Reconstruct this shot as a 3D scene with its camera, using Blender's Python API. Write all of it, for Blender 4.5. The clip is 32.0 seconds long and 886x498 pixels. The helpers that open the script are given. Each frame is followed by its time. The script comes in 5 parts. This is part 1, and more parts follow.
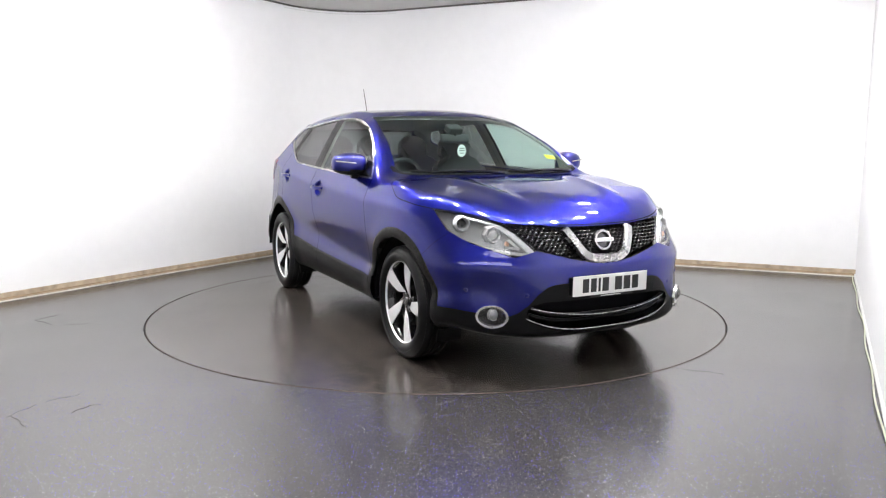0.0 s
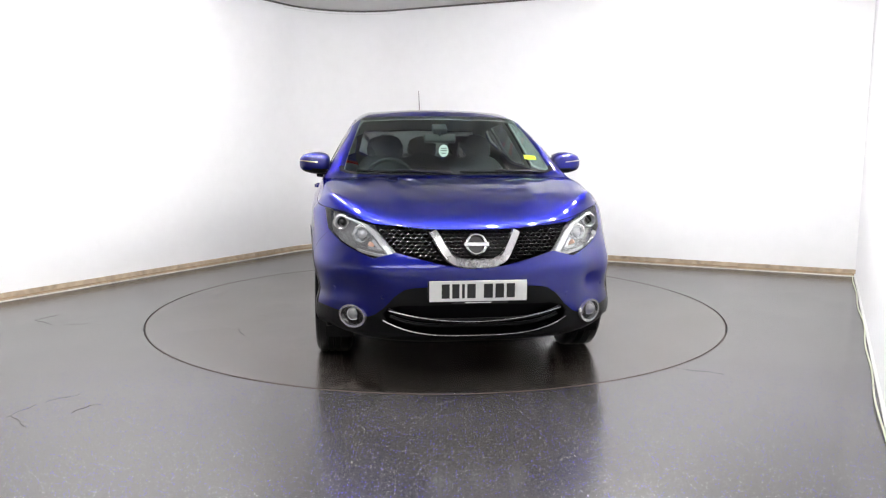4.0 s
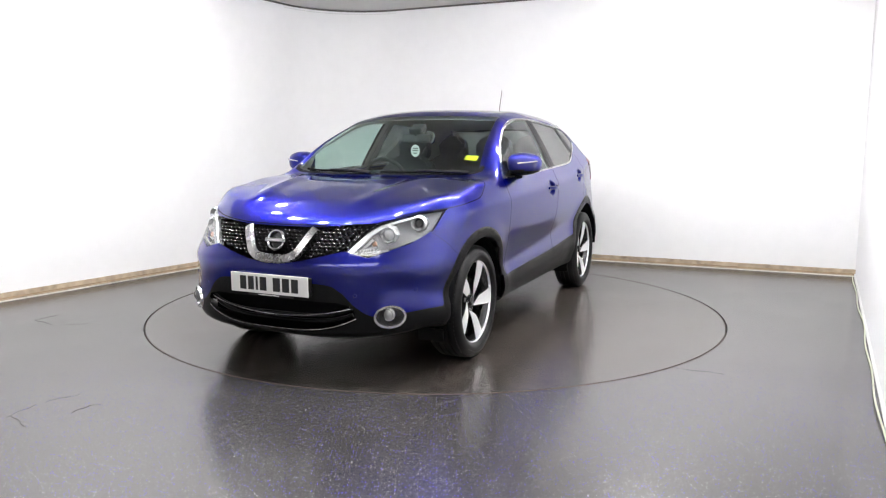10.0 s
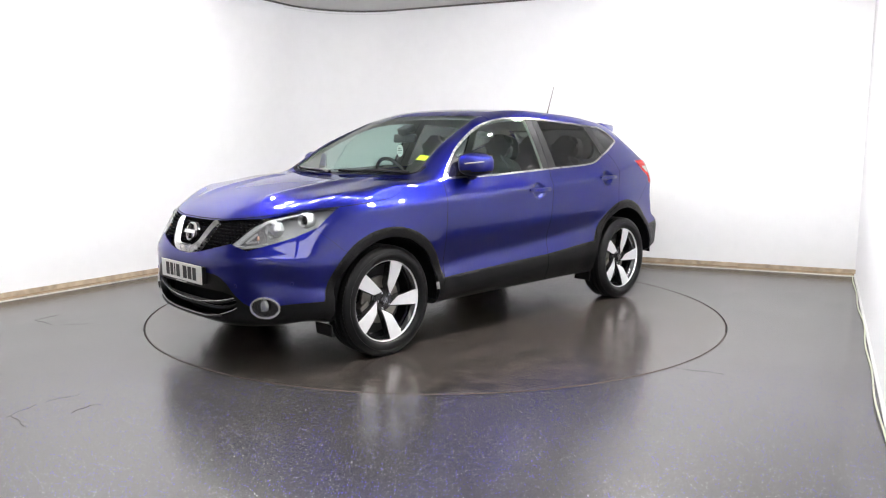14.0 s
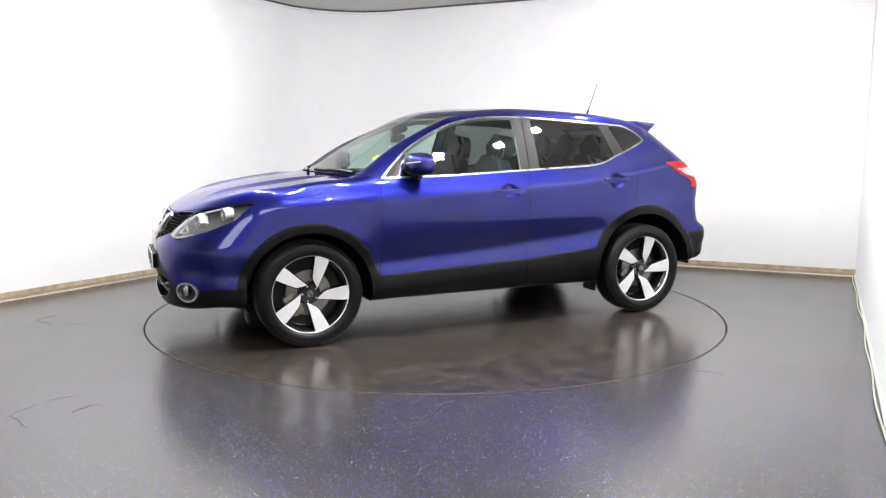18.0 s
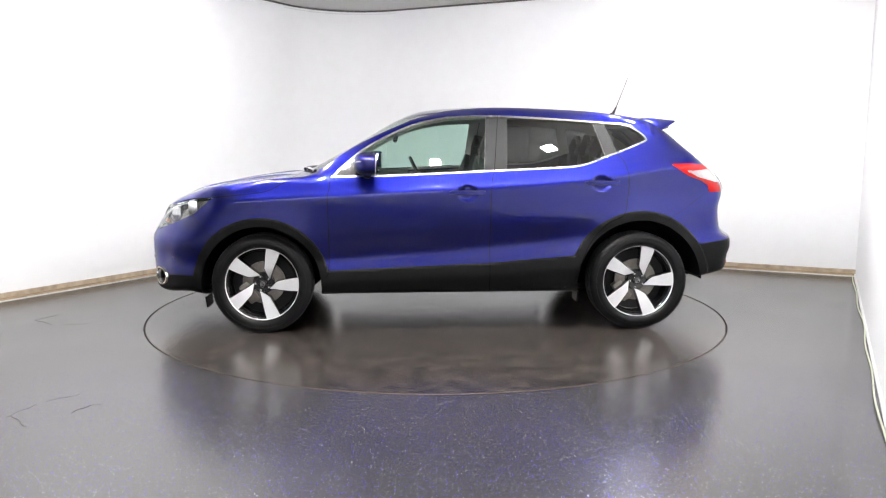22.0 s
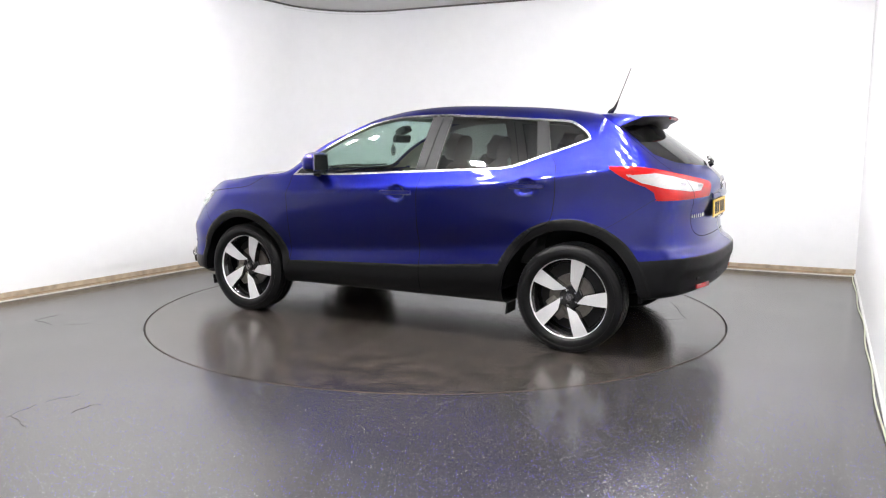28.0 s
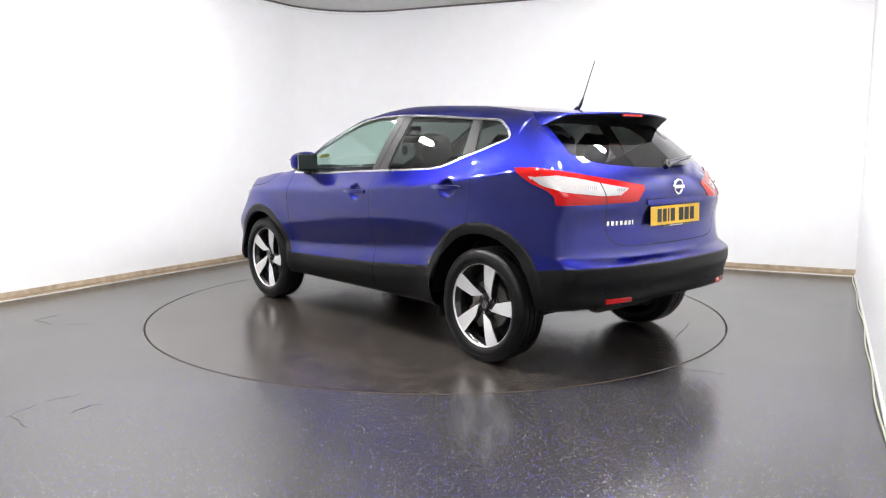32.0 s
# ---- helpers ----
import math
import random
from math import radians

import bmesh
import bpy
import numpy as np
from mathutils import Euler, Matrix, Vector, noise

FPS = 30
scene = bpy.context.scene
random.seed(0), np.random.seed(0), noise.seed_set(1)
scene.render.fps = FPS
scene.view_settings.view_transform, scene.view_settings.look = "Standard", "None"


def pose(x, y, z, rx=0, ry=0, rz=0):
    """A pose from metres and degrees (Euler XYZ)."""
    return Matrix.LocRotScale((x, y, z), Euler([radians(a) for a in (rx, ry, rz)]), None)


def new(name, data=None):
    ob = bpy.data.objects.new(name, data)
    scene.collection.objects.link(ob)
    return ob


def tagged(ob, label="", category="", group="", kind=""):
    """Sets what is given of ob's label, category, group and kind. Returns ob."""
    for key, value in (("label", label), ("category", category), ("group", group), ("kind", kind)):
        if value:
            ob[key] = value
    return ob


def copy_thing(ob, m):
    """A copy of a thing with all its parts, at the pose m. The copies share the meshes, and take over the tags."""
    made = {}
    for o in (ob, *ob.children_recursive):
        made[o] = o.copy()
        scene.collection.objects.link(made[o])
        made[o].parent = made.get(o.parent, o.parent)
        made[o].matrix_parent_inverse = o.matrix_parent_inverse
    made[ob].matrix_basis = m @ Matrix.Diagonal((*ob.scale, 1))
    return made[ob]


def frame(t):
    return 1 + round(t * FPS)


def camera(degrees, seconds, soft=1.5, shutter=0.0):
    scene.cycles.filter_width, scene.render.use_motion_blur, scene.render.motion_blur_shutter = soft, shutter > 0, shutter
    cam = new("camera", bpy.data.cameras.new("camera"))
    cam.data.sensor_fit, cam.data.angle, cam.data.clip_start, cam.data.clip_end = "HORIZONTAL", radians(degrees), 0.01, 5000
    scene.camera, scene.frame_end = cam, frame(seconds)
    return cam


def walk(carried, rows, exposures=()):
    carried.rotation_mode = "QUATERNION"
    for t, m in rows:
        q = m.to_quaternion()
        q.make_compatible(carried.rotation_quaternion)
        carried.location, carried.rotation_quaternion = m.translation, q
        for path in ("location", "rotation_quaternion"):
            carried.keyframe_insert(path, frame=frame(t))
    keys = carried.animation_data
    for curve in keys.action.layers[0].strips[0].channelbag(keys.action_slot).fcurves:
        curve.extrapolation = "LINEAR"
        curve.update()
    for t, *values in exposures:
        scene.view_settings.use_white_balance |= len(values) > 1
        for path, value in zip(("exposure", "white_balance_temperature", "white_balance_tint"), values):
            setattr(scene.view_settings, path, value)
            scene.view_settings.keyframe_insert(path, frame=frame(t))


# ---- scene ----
cam = camera(60.76, 32.0, soft=1.15)
EYE = (0.0, -6.067, 1.292)
VIEW = Matrix.Translation(EYE) @ pose(0, 0, 0, 90 - 7.709, 0, -0.50) @ pose(0, 0, 0, 0, 0, 0.08)
walk(cam, [(0.0, VIEW), (32.0, VIEW)], [(0.0, 0.0), (32.0, 0.0)])

# the turntable's way: one even turn, clockwise from above
TURN0, TURN = -63.08, -5.1907
OFF = (0.0744, 0.0113)

# ---- light ----
world = bpy.data.worlds.new("world")
world.use_nodes = True
scene.world = world
wnt = world.node_tree
sky = wnt.nodes.new("ShaderNodeTexSky")
sky.sky_type, sky.sun_disc = "NISHITA", False
wnt.links.new(sky.outputs[0], wnt.nodes["Background"].inputs[0])
wnt.nodes["Background"].inputs[1].default_value = 0.05
PANEL_GLOW, FILL_GLOW = 690.0, 5.6


# ---- materials ----
def nodes_of(m):
    return m.node_tree.nodes, m.node_tree.links


def mat(name, color, rough=0.5, metal=0.0, coat=0.0, grain=0.0, grain_scale=60.0, bump=0.0, bump_scale=200.0, rough_var=0.0, spec=0.5, glow=0.0):
    """A principled surface with variation of tone and roughness at two scales and a fine relief."""
    m = bpy.data.materials.new(name)
    m.use_nodes = True
    ns, ln = nodes_of(m)
    b = ns["Principled BSDF"]
    b.inputs["Base Color"].default_value = (*color, 1)
    b.inputs["Roughness"].default_value = rough
    b.inputs["Metallic"].default_value = metal
    b.inputs["Specular IOR Level"].default_value = spec
    b.inputs["Coat Weight"].default_value = coat
    b.inputs["Coat Roughness"].default_value = 0.03
    if glow:
        b.inputs["Emission Color"].default_value = (*color, 1)
        b.inputs["Emission Strength"].default_value = glow
    if grain or rough_var or bump:
        tc = ns.new("ShaderNodeTexCoord")
    if grain or rough_var:
        n1 = ns.new("ShaderNodeTexNoise")
        n1.inputs["Scale"].default_value, n1.inputs["Detail"].default_value = grain_scale, 6
        n2 = ns.new("ShaderNodeTexNoise")
        n2.inputs["Scale"].default_value, n2.inputs["Detail"].default_value = grain_scale / 14, 4
        add = ns.new("ShaderNodeMath")
        add.operation = "ADD"
        ln.new(tc.outputs["Object"], n1.inputs["Vector"]), ln.new(tc.outputs["Object"], n2.inputs["Vector"])
        ln.new(n1.outputs[0], add.inputs[0]), ln.new(n2.outputs[0], add.inputs[1])
    if grain:
        mr = ns.new("ShaderNodeMapRange")
        mr.inputs[1].default_value, mr.inputs[2].default_value = 0.6, 1.4
        mr.inputs[3].default_value, mr.inputs[4].default_value = 1 - grain, 1 + grain
        mx = ns.new("ShaderNodeVectorMath")
        mx.operation = "SCALE"
        mx.inputs[0].default_value = color
        ln.new(add.outputs[0], mr.inputs[0]), ln.new(mr.outputs[0], mx.inputs["Scale"]), ln.new(mx.outputs[0], b.inputs["Base Color"])
    if rough_var:
        mr = ns.new("ShaderNodeMapRange")
        mr.inputs[1].default_value, mr.inputs[2].default_value = 0.6, 1.4
        mr.inputs[3].default_value, mr.inputs[4].default_value = rough - rough_var, rough + rough_var
        ln.new(add.outputs[0], mr.inputs[0]), ln.new(mr.outputs[0], b.inputs["Roughness"])
    if bump:
        n3 = ns.new("ShaderNodeTexNoise")
        n3.inputs["Scale"].default_value, n3.inputs["Detail"].default_value = bump_scale, 3
        bp = ns.new("ShaderNodeBump")
        bp.inputs["Strength"].default_value, bp.inputs["Distance"].default_value = bump, 0.002
        ln.new(tc.outputs["Object"], n3.inputs["Vector"]), ln.new(n3.outputs[0], bp.inputs["Height"]), ln.new(bp.outputs[0], b.inputs["Normal"])
    return m


def thin_glass(name, tint, gloss_rough=0.0, ior=1.5):
    """A thin pane: tinted, seen straight through, with a mirror sheen that grows at a flat angle."""
    m = bpy.data.materials.new(name)
    m.use_nodes = True
    ns, ln = nodes_of(m)
    ns.remove(ns["Principled BSDF"])
    out = ns["Material Output"]
    tr, gl, mix, lw = ns.new("ShaderNodeBsdfTransparent"), ns.new("ShaderNodeBsdfGlossy"), ns.new("ShaderNodeMixShader"), ns.new("ShaderNodeLayerWeight")
    tr.inputs[0].default_value = (*tint, 1)
    gl.inputs["Roughness"].default_value = gloss_rough
    lw.inputs[0].default_value = 0.5
    pw, sc = ns.new("ShaderNodeMath"), ns.new("ShaderNodeMath")
    pw.operation, sc.operation = "POWER", "MULTIPLY_ADD"
    base = ((ior - 1) / (ior + 1)) ** 2 * 1.6
    pw.inputs[1].default_value, sc.inputs[1].default_value, sc.inputs[2].default_value = 5.0, 1 - base, base
    ln.new(lw.outputs["Facing"], pw.inputs[0]), ln.new(pw.outputs[0], sc.inputs[0]), ln.new(sc.outputs[0], mix.inputs[0])
    ln.new(tr.outputs[0], mix.inputs[1]), ln.new(gl.outputs[0], mix.inputs[2])
    ln.new(mix.outputs[0], out.inputs[0])
    return m


def floor_material(name, flecks, dust, dust_scale=1.3, spread=(0.34, 0.80)):
    """Dark speckled vinyl: white and blue flecks, dull dusty patches and scuffs."""
    m = mat(name, (0.035, 0.033, 0.035), 0.3, spec=0.8)
    ns, ln = nodes_of(m)
    b = ns["Principled BSDF"]
    tc = ns.new("ShaderNodeTexCoord")

    def noise_node(scale, detail, stretch=(1, 1, 1)):
        mp = ns.new("ShaderNodeMapping")
        mp.inputs["Scale"].default_value = stretch
        n = ns.new("ShaderNodeTexNoise")
        n.inputs["Scale"].default_value, n.inputs["Detail"].default_value, n.inputs["Roughness"].default_value = scale, detail, 0.65
        ln.new(tc.outputs["Object"], mp.inputs[0]), ln.new(mp.outputs[0], n.inputs["Vector"])
        return n

    def ramp(src, p0, p1, c0, c1):
        r = ns.new("ShaderNodeValToRGB")
        r.color_ramp.elements[0].position, r.color_ramp.elements[1].position = p0, p1
        r.color_ramp.elements[0].color, r.color_ramp.elements[1].color = (*c0, 1), (*c1, 1)
        ln.new(src, r.inputs[0])
        return r

    big = ramp(noise_node(dust_scale, 6).outputs[0], *spread, (0.040, 0.038, 0.039) if flecks > 0.05 else (0.024, 0.021, 0.020), dust)
    fine = ramp(noise_node(26, 5, (1, 2.2, 1)).outputs[0], 0.35, 0.75, (0.75, 0.75, 0.75), (1.25, 1.22, 1.2))
    mul = ns.new("ShaderNodeMix")
    mul.data_type, mul.blend_type = "RGBA", "MULTIPLY"
    mul.inputs[0].default_value = 1
    ln.new(big.outputs[0], mul.inputs[6]), ln.new(fine.outputs[0], mul.inputs[7])
    col = mul.outputs[2]
    for scale, radius, share, tone in ((82, 0.16, flecks * 0.9, (0.45, 0.45, 0.48)), (76, 0.165, flecks * 1.7, (0.11, 0.09, 0.70)), (112, 0.17, flecks * 1.5, (0.24, 0.235, 0.29)), (60, 0.11, flecks * 0.6, (0.72, 0.72, 0.76))):
        v = ns.new("ShaderNodeTexVoronoi")
        v.inputs["Scale"].default_value = scale
        v.voronoi_dimensions = "2D"
        ln.new(tc.outputs["Object"], v.inputs["Vector"])
        near = ns.new("ShaderNodeMath")
        near.operation = "LESS_THAN"
        near.inputs[1].default_value = radius
        ln.new(v.outputs["Distance"], near.inputs[0])
        sep = ns.new("ShaderNodeSeparateColor")
        ln.new(v.outputs["Color"], sep.inputs[0])
        few = ns.new("ShaderNodeMath")
        few.operation = "LESS_THAN"
        few.inputs[1].default_value = share
        ln.new(sep.outputs[0], few.inputs[0])
        both = ns.new("ShaderNodeMath")
        both.operation = "MULTIPLY"
        ln.new(near.outputs[0], both.inputs[0]), ln.new(few.outputs[0], both.inputs[1])
        mx = ns.new("ShaderNodeMix")
        mx.data_type = "RGBA"
        mx.inputs[7].default_value = (*tone, 1)
        ln.new(both.outputs[0], mx.inputs[0]), ln.new(col, mx.inputs[6])
        col = mx.outputs[2]
    # the flecked wear layer survives in front of the turntable only
    pos = ns.new("ShaderNodeSeparateXYZ")
    ln.new(tc.outputs["Object"], pos.inputs[0])
    wob = ns.new("ShaderNodeMath")
    wob.operation = "MULTIPLY_ADD"
    wob.inputs[1].default_value = 0.9
    ln.new(noise_node(1.1, 3).outputs[0], wob.inputs[0]), ln.new(pos.outputs[1], wob.inputs[2])
    fade = ns.new("ShaderNodeMapRange")
    fade.inputs[1].default_value, fade.inputs[2].default_value, fade.inputs[3].default_value, fade.inputs[4].default_value = -1.75, -1.15, 1.0, 0.06
    ln.new(wob.outputs[0], fade.inputs[0])
    wear = ns.new("ShaderNodeMix")
    wear.data_type = "RGBA"
    ln.new(fade.outputs[0], wear.inputs[0]), ln.new(mul.outputs[2], wear.inputs[6]), ln.new(col, wear.inputs[7])
    ln.new(wear.outputs[2], b.inputs["Base Color"])
    rr = ramp(noise_node(1.7, 4).outputs[0], 0.25, 0.8, (0.19, 0.19, 0.19), (0.25, 0.25, 0.25))
    ln.new(rr.outputs[0], b.inputs["Roughness"])
    bp = ns.new("ShaderNodeBump")
    bp.inputs["Strength"].default_value, bp.inputs["Distance"].default_value = 0.05, 0.004
    ln.new(noise_node(90, 3).outputs[0], bp.inputs["Height"]), ln.new(bp.outputs[0], b.inputs["Normal"])
    return m


WALL_PAINT = mat("wall_paint", (0.745, 0.745, 0.76), 0.55, grain=0.025, grain_scale=9, bump=0.15, bump_scale=40)
CEILING_PAINT = mat("ceiling_paint", (0.66, 0.65, 0.63), 0.7, grain=0.05, grain_scale=12, bump=0.2, bump_scale=60)
FLOOR_VINYL = floor_material("floor_vinyl", 0.085, (0.052, 0.048, 0.048))
DISC_VINYL = floor_material("disc_vinyl", 0.02, (0.112, 0.092, 0.078), 8.0, (0.42, 0.72))
CUT_DARK = mat("cut_dark", (0.012, 0.011, 0.011), 0.8, grain=0.2)
SKIRT_WOOD = mat("skirt_wood", (0.37, 0.295, 0.21), 0.65, grain=0.55, grain_scale=14, bump=0.3, bump_scale=30)
SKIRT_CHIPPED = mat("skirt_chipped", (0.30, 0.21, 0.13), 0.8, grain=0.4, grain_scale=25)
BEAD_PALE = mat("bead_pale", (0.60, 0.57, 0.53), 0.6, grain=0.3, grain_scale=30)
RING_METAL = mat("ring_metal", (0.085, 0.060, 0.052), 0.6, metal=0.3, grain=0.5, grain_scale=6)
CABLE_PALE = mat("cable_pale", (0.46, 0.48, 0.36), 0.5, grain=0.15, grain_scale=20)
SCUFF = mat("wall_scuff", (0.30, 0.29, 0.29), 0.7, grain=0.3)
SCUFF_PALE = mat("wall_ridge", (0.62, 0.62, 0.62), 0.6, grain=0.1)
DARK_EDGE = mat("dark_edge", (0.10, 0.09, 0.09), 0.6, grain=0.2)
LIGHT_FRAME = mat("light_frame", (0.8, 0.8, 0.8), 0.4, grain=0.03)
PANEL_LIGHT = mat("panel_light", (1.0, 0.985, 0.97), 0.5, glow=PANEL_GLOW)
FILL_LIGHT = mat("fill_panel_light", (1.0, 0.985, 0.97), 0.5, glow=FILL_GLOW)
PAINT = mat("blue_car_paint", (0.0066, 0.0098, 0.168), 0.33, metal=1.0, coat=1.0, grain=0.05, grain_scale=900)
PAINT.node_tree.nodes["Principled BSDF"].inputs["Specular Tint"].default_value = (0.20, 0.25, 0.62, 1)
PAINT.node_tree.nodes["Principled BSDF"].inputs["Coat IOR"].default_value = 1.53
CLADDING = mat("black_plastic", (0.006, 0.006, 0.0065), 0.42, grain=0.15, grain_scale=300, bump=0.25, bump_scale=700, spec=0.13)
GLOSS_BLACK = mat("gloss_black", (0.008, 0.008, 0.009), 0.12, coat=0.6, grain=0.1)
GRILLE_BLACK = mat("grille_black", (0.005, 0.005, 0.006), 0.26, grain=0.2, spec=0.14)
PILLAR_SATIN = mat("pillar_satin", (0.012, 0.012, 0.013), 0.45, grain=0.15, grain_scale=200, spec=0.2)
SEAL = mat("rubber_seal", (0.004, 0.004, 0.005), 0.8, grain=0.2, spec=0.08)
CHROME = mat("chrome", (0.80, 0.80, 0.80), 0.10, metal=1.0, rough_var=0.03, grain=0.04)
SATIN_CHROME = mat("satin_chrome", (0.46, 0.455, 0.455), 0.27, metal=1.0, rough_var=0.04, grain=0.05)
RUBBER = mat("tyre_rubber", (0.007, 0.007, 0.0075), 0.36, grain=0.3, grain_scale=40, bump=0.15, bump_scale=120, spec=0.2)
RIM_BLACK = mat("rim_black", (0.010, 0.010, 0.011), 0.15, coat=0.8, grain=0.1)
MACHINED = mat("machined_alloy", (0.84, 0.84, 0.85), 0.38, metal=0.35, rough_var=0.06, grain=0.06, grain_scale=120)
BRAKE_STEEL = mat("brake_steel", (0.27, 0.25, 0.225), 0.35, metal=0.9, grain=0.3, grain_scale=30, rough_var=0.1)
TRIM_DARK = mat("interior_dark", (0.020, 0.020, 0.021), 0.7, grain=0.2, grain_scale=120, bump=0.3, bump_scale=400)
TRIM_PALE = mat("interior_pale", (0.42, 0.41, 0.38), 0.8, grain=0.06, grain_scale=80)
CLOTH = mat("seat_cloth", (0.028, 0.028, 0.030), 0.9, grain=0.25, grain_scale=220, bump=0.4, bump_scale=600)
GLASS_CLEAR = thin_glass("glass_clear", (0.66, 0.80, 0.74))
GLASS_SCREEN = thin_glass("glass_screen", (0.66, 0.80, 0.76))
GLASS_DARK = thin_glass("glass_dark", (0.16, 0.17, 0.165))
LENS_CLEAR = thin_glass("lens_clear", (0.93, 0.94, 0.95), ior=1.45)
LENS_RED = mat("lens_red", (0.42, 0.004, 0.005), 0.10, coat=0.25, spec=0.3, grain=0.15, grain_scale=60)
LENS_WHITE = mat("lens_white", (0.44, 0.42, 0.42), 0.12, coat=1.0, grain=0.12, grain_scale=70)
LAMP_SILVER = mat("lamp_silver", (0.76, 0.77, 0.78), 0.25, metal=0.7, grain=0.1)
LAMP_DARK = mat("lamp_dark", (0.33, 0.335, 0.34), 0.26, metal=0.7, grain=0.15)
LAMP_AMBER = mat("lamp_amber", (0.60, 0.36, 0.27), 0.2, grain=0.1)
PLATE_WHITE = mat("plate_white", (0.80, 0.80, 0.78), 0.3, grain=0.02)
PLATE_YELLOW = mat("plate_yellow", (0.84, 0.52, 0.02), 0.3, grain=0.03)
INK = mat("ink_black", (0.012, 0.012, 0.012), 0.5, grain=0.1)
PAPER = mat("paper_white", (0.75, 0.75, 0.73), 0.7, grain=0.03)
STICKER = mat("sticker_yellow", (0.75, 0.72, 0.02), 0.5, grain=0.04)
MIRROR_GLASS = mat("mirror_glass", (0.75, 0.76, 0.77), 0.03, metal=1.0, grain=0.02)


# ---- building helpers ----
def link_mesh(name, mesh, material, parent=None, label=""):
    ob = new(name, mesh)
    if material is not None:
        mesh.materials.append(material)
    if parent is not None:
        ob.parent = parent
    if label:
        ob["label"] = label
    return ob


def part(name, bm, material, parent=None, label="", smooth=False):
    """One bmesh as one mesh object under a thing or a part."""
    me = bpy.data.meshes.new(name)
    bmesh.ops.recalc_face_normals(bm, faces=bm.faces)
    bm.to_mesh(me)
    bm.free()
    if smooth:
        me.shade_smooth()
        me.set_sharp_from_angle(angle=radians(40))
    return link_mesh(name, me, material, parent, label)


def add_box(bm, size, m=Matrix(), bevel=0.0, seg=2):
    r = bmesh.ops.create_cube(bm, size=1.0, matrix=m @ Matrix.Diagonal((*size, 1)))
    if bevel:
        es = list({e for v in r["verts"] for e in v.link_edges})
        bmesh.ops.bevel(bm, geom=es, offset=bevel, segments=seg, profile=0.5, affect="EDGES")
    return bm


def box(size, m=Matrix(), bevel=0.0, seg=2):
    return add_box(bmesh.new(), size, m, bevel, seg)


def add_lathe(bm, profile, n, m=Matrix(), closed=False):
    """Turn (radius, height) pairs about the z axis."""
    rings = []
    for r, h in profile:
        rings.append([bm.verts.new(m @ Vector((r * math.cos(a), r * math.sin(a), h))) for a in (2 * math.pi * i / n for i in range(n))])
    pairs = list(zip(rings, rings[1:])) + ([(rings[-1], rings[0])] if closed else [])
    for a, b in pairs:
        for i in range(n):
            bm.faces.new((a[i], a[(i + 1) % n], b[(i + 1) % n], b[i]))
    return rings


def lathe(profile, n, m=Matrix(), closed=False, caps=False):
    bm = bmesh.new()
    rings = add_lathe(bm, profile, n, m, closed)
    if caps:
        bm.faces.new(rings[0])
        bm.faces.new(rings[-1])
    return bm


def add_prism(bm, outline, depth, m=Matrix(), bevel=0.0):
    """An outline of (x, y) pairs made solid from z = 0 to depth."""
    lo = [bm.verts.new(m @ Vector((x, y, 0))) for x, y in outline]
    hi = [bm.verts.new(m @ Vector((x, y, depth))) for x, y in outline]
    top = bm.faces.new(hi)
    bm.faces.new(lo[::-1])
    n = len(lo)
    for i in range(n):
        bm.faces.new((lo[i], lo[(i + 1) % n], hi[(i + 1) % n], hi[i]))
    if bevel:
        bmesh.ops.bevel(bm, geom=list(top.edges), offset=bevel, segments=2, affect="EDGES")
    return bm


def prism(outline, depth, m=Matrix(), bevel=0.0):
    return add_prism(bmesh.new(), outline, depth, m, bevel)


def add_tube(bm, pts, radius, n=8):
    """A round tube along points; radius may be a list."""
    pts = [Vector(p) for p in pts]
    rs = radius if isinstance(radius, (list, tuple)) else [radius] * len(pts)
    rings = []
    for i, p in enumerate(pts):
        d = (pts[min(i + 1, len(pts) - 1)] - pts[max(i - 1, 0)]).normalized()
        side = d.cross(Vector((0, 0, 1)) if abs(d.z) < 0.9 else Vector((1, 0, 0))).normalized()
        up = side.cross(d)
        rings.append([bm.verts.new(p + rs[i] * (math.cos(a) * side + math.sin(a) * up)) for a in (2 * math.pi * k / n for k in range(n))])
    for a, b in zip(rings, rings[1:]):
        for k in range(n):
            bm.faces.new((a[k], a[(k + 1) % n], b[(k + 1) % n], b[k]))
    bm.faces.new(rings[0][::-1])
    bm.faces.new(rings[-1])
    return bm


def tube(pts, radius, n=8):
    return add_tube(bmesh.new(), pts, radius, n)


def curve_through(pts, steps=8, closed=False):
    """A smooth line through points, as a list of tuples."""
    p = np.array(pts, float)
    n = len(p)
    out = []
    for i in range(n if closed else n - 1):
        a, b, c, d = (p[(i + k) % n] if closed else p[min(max(i + k, 0), n - 1)] for k in (-1, 0, 1, 2))
        for s in range(steps):
            t = s / steps
            out.append(tuple(0.5 * (2 * b + (c - a) * t + (2 * a - 5 * b + 4 * c - d) * t * t + (3 * b - a - 3 * c + d) * t ** 3)))
    if not closed:
        out.append(tuple(p[-1]))
    return out


# ---- the room ----
RIGHT_DIR, BACK_DIR, LEFT_DIR = Vector((0.458, 0.889, 0)), Vector((0.898, -0.439, 0)), Vector((0.514, 0.857, 0))
CEIL = 2.965
CORNER_BL, CORNER_BR = Vector((-1.38, 4.14, 0)), Vector((4.215, 1.40, 0))
FRONT_R = CORNER_BR - RIGHT_DIR * 9.0
FRONT_L = CORNER_BL - LEFT_DIR * 12.6


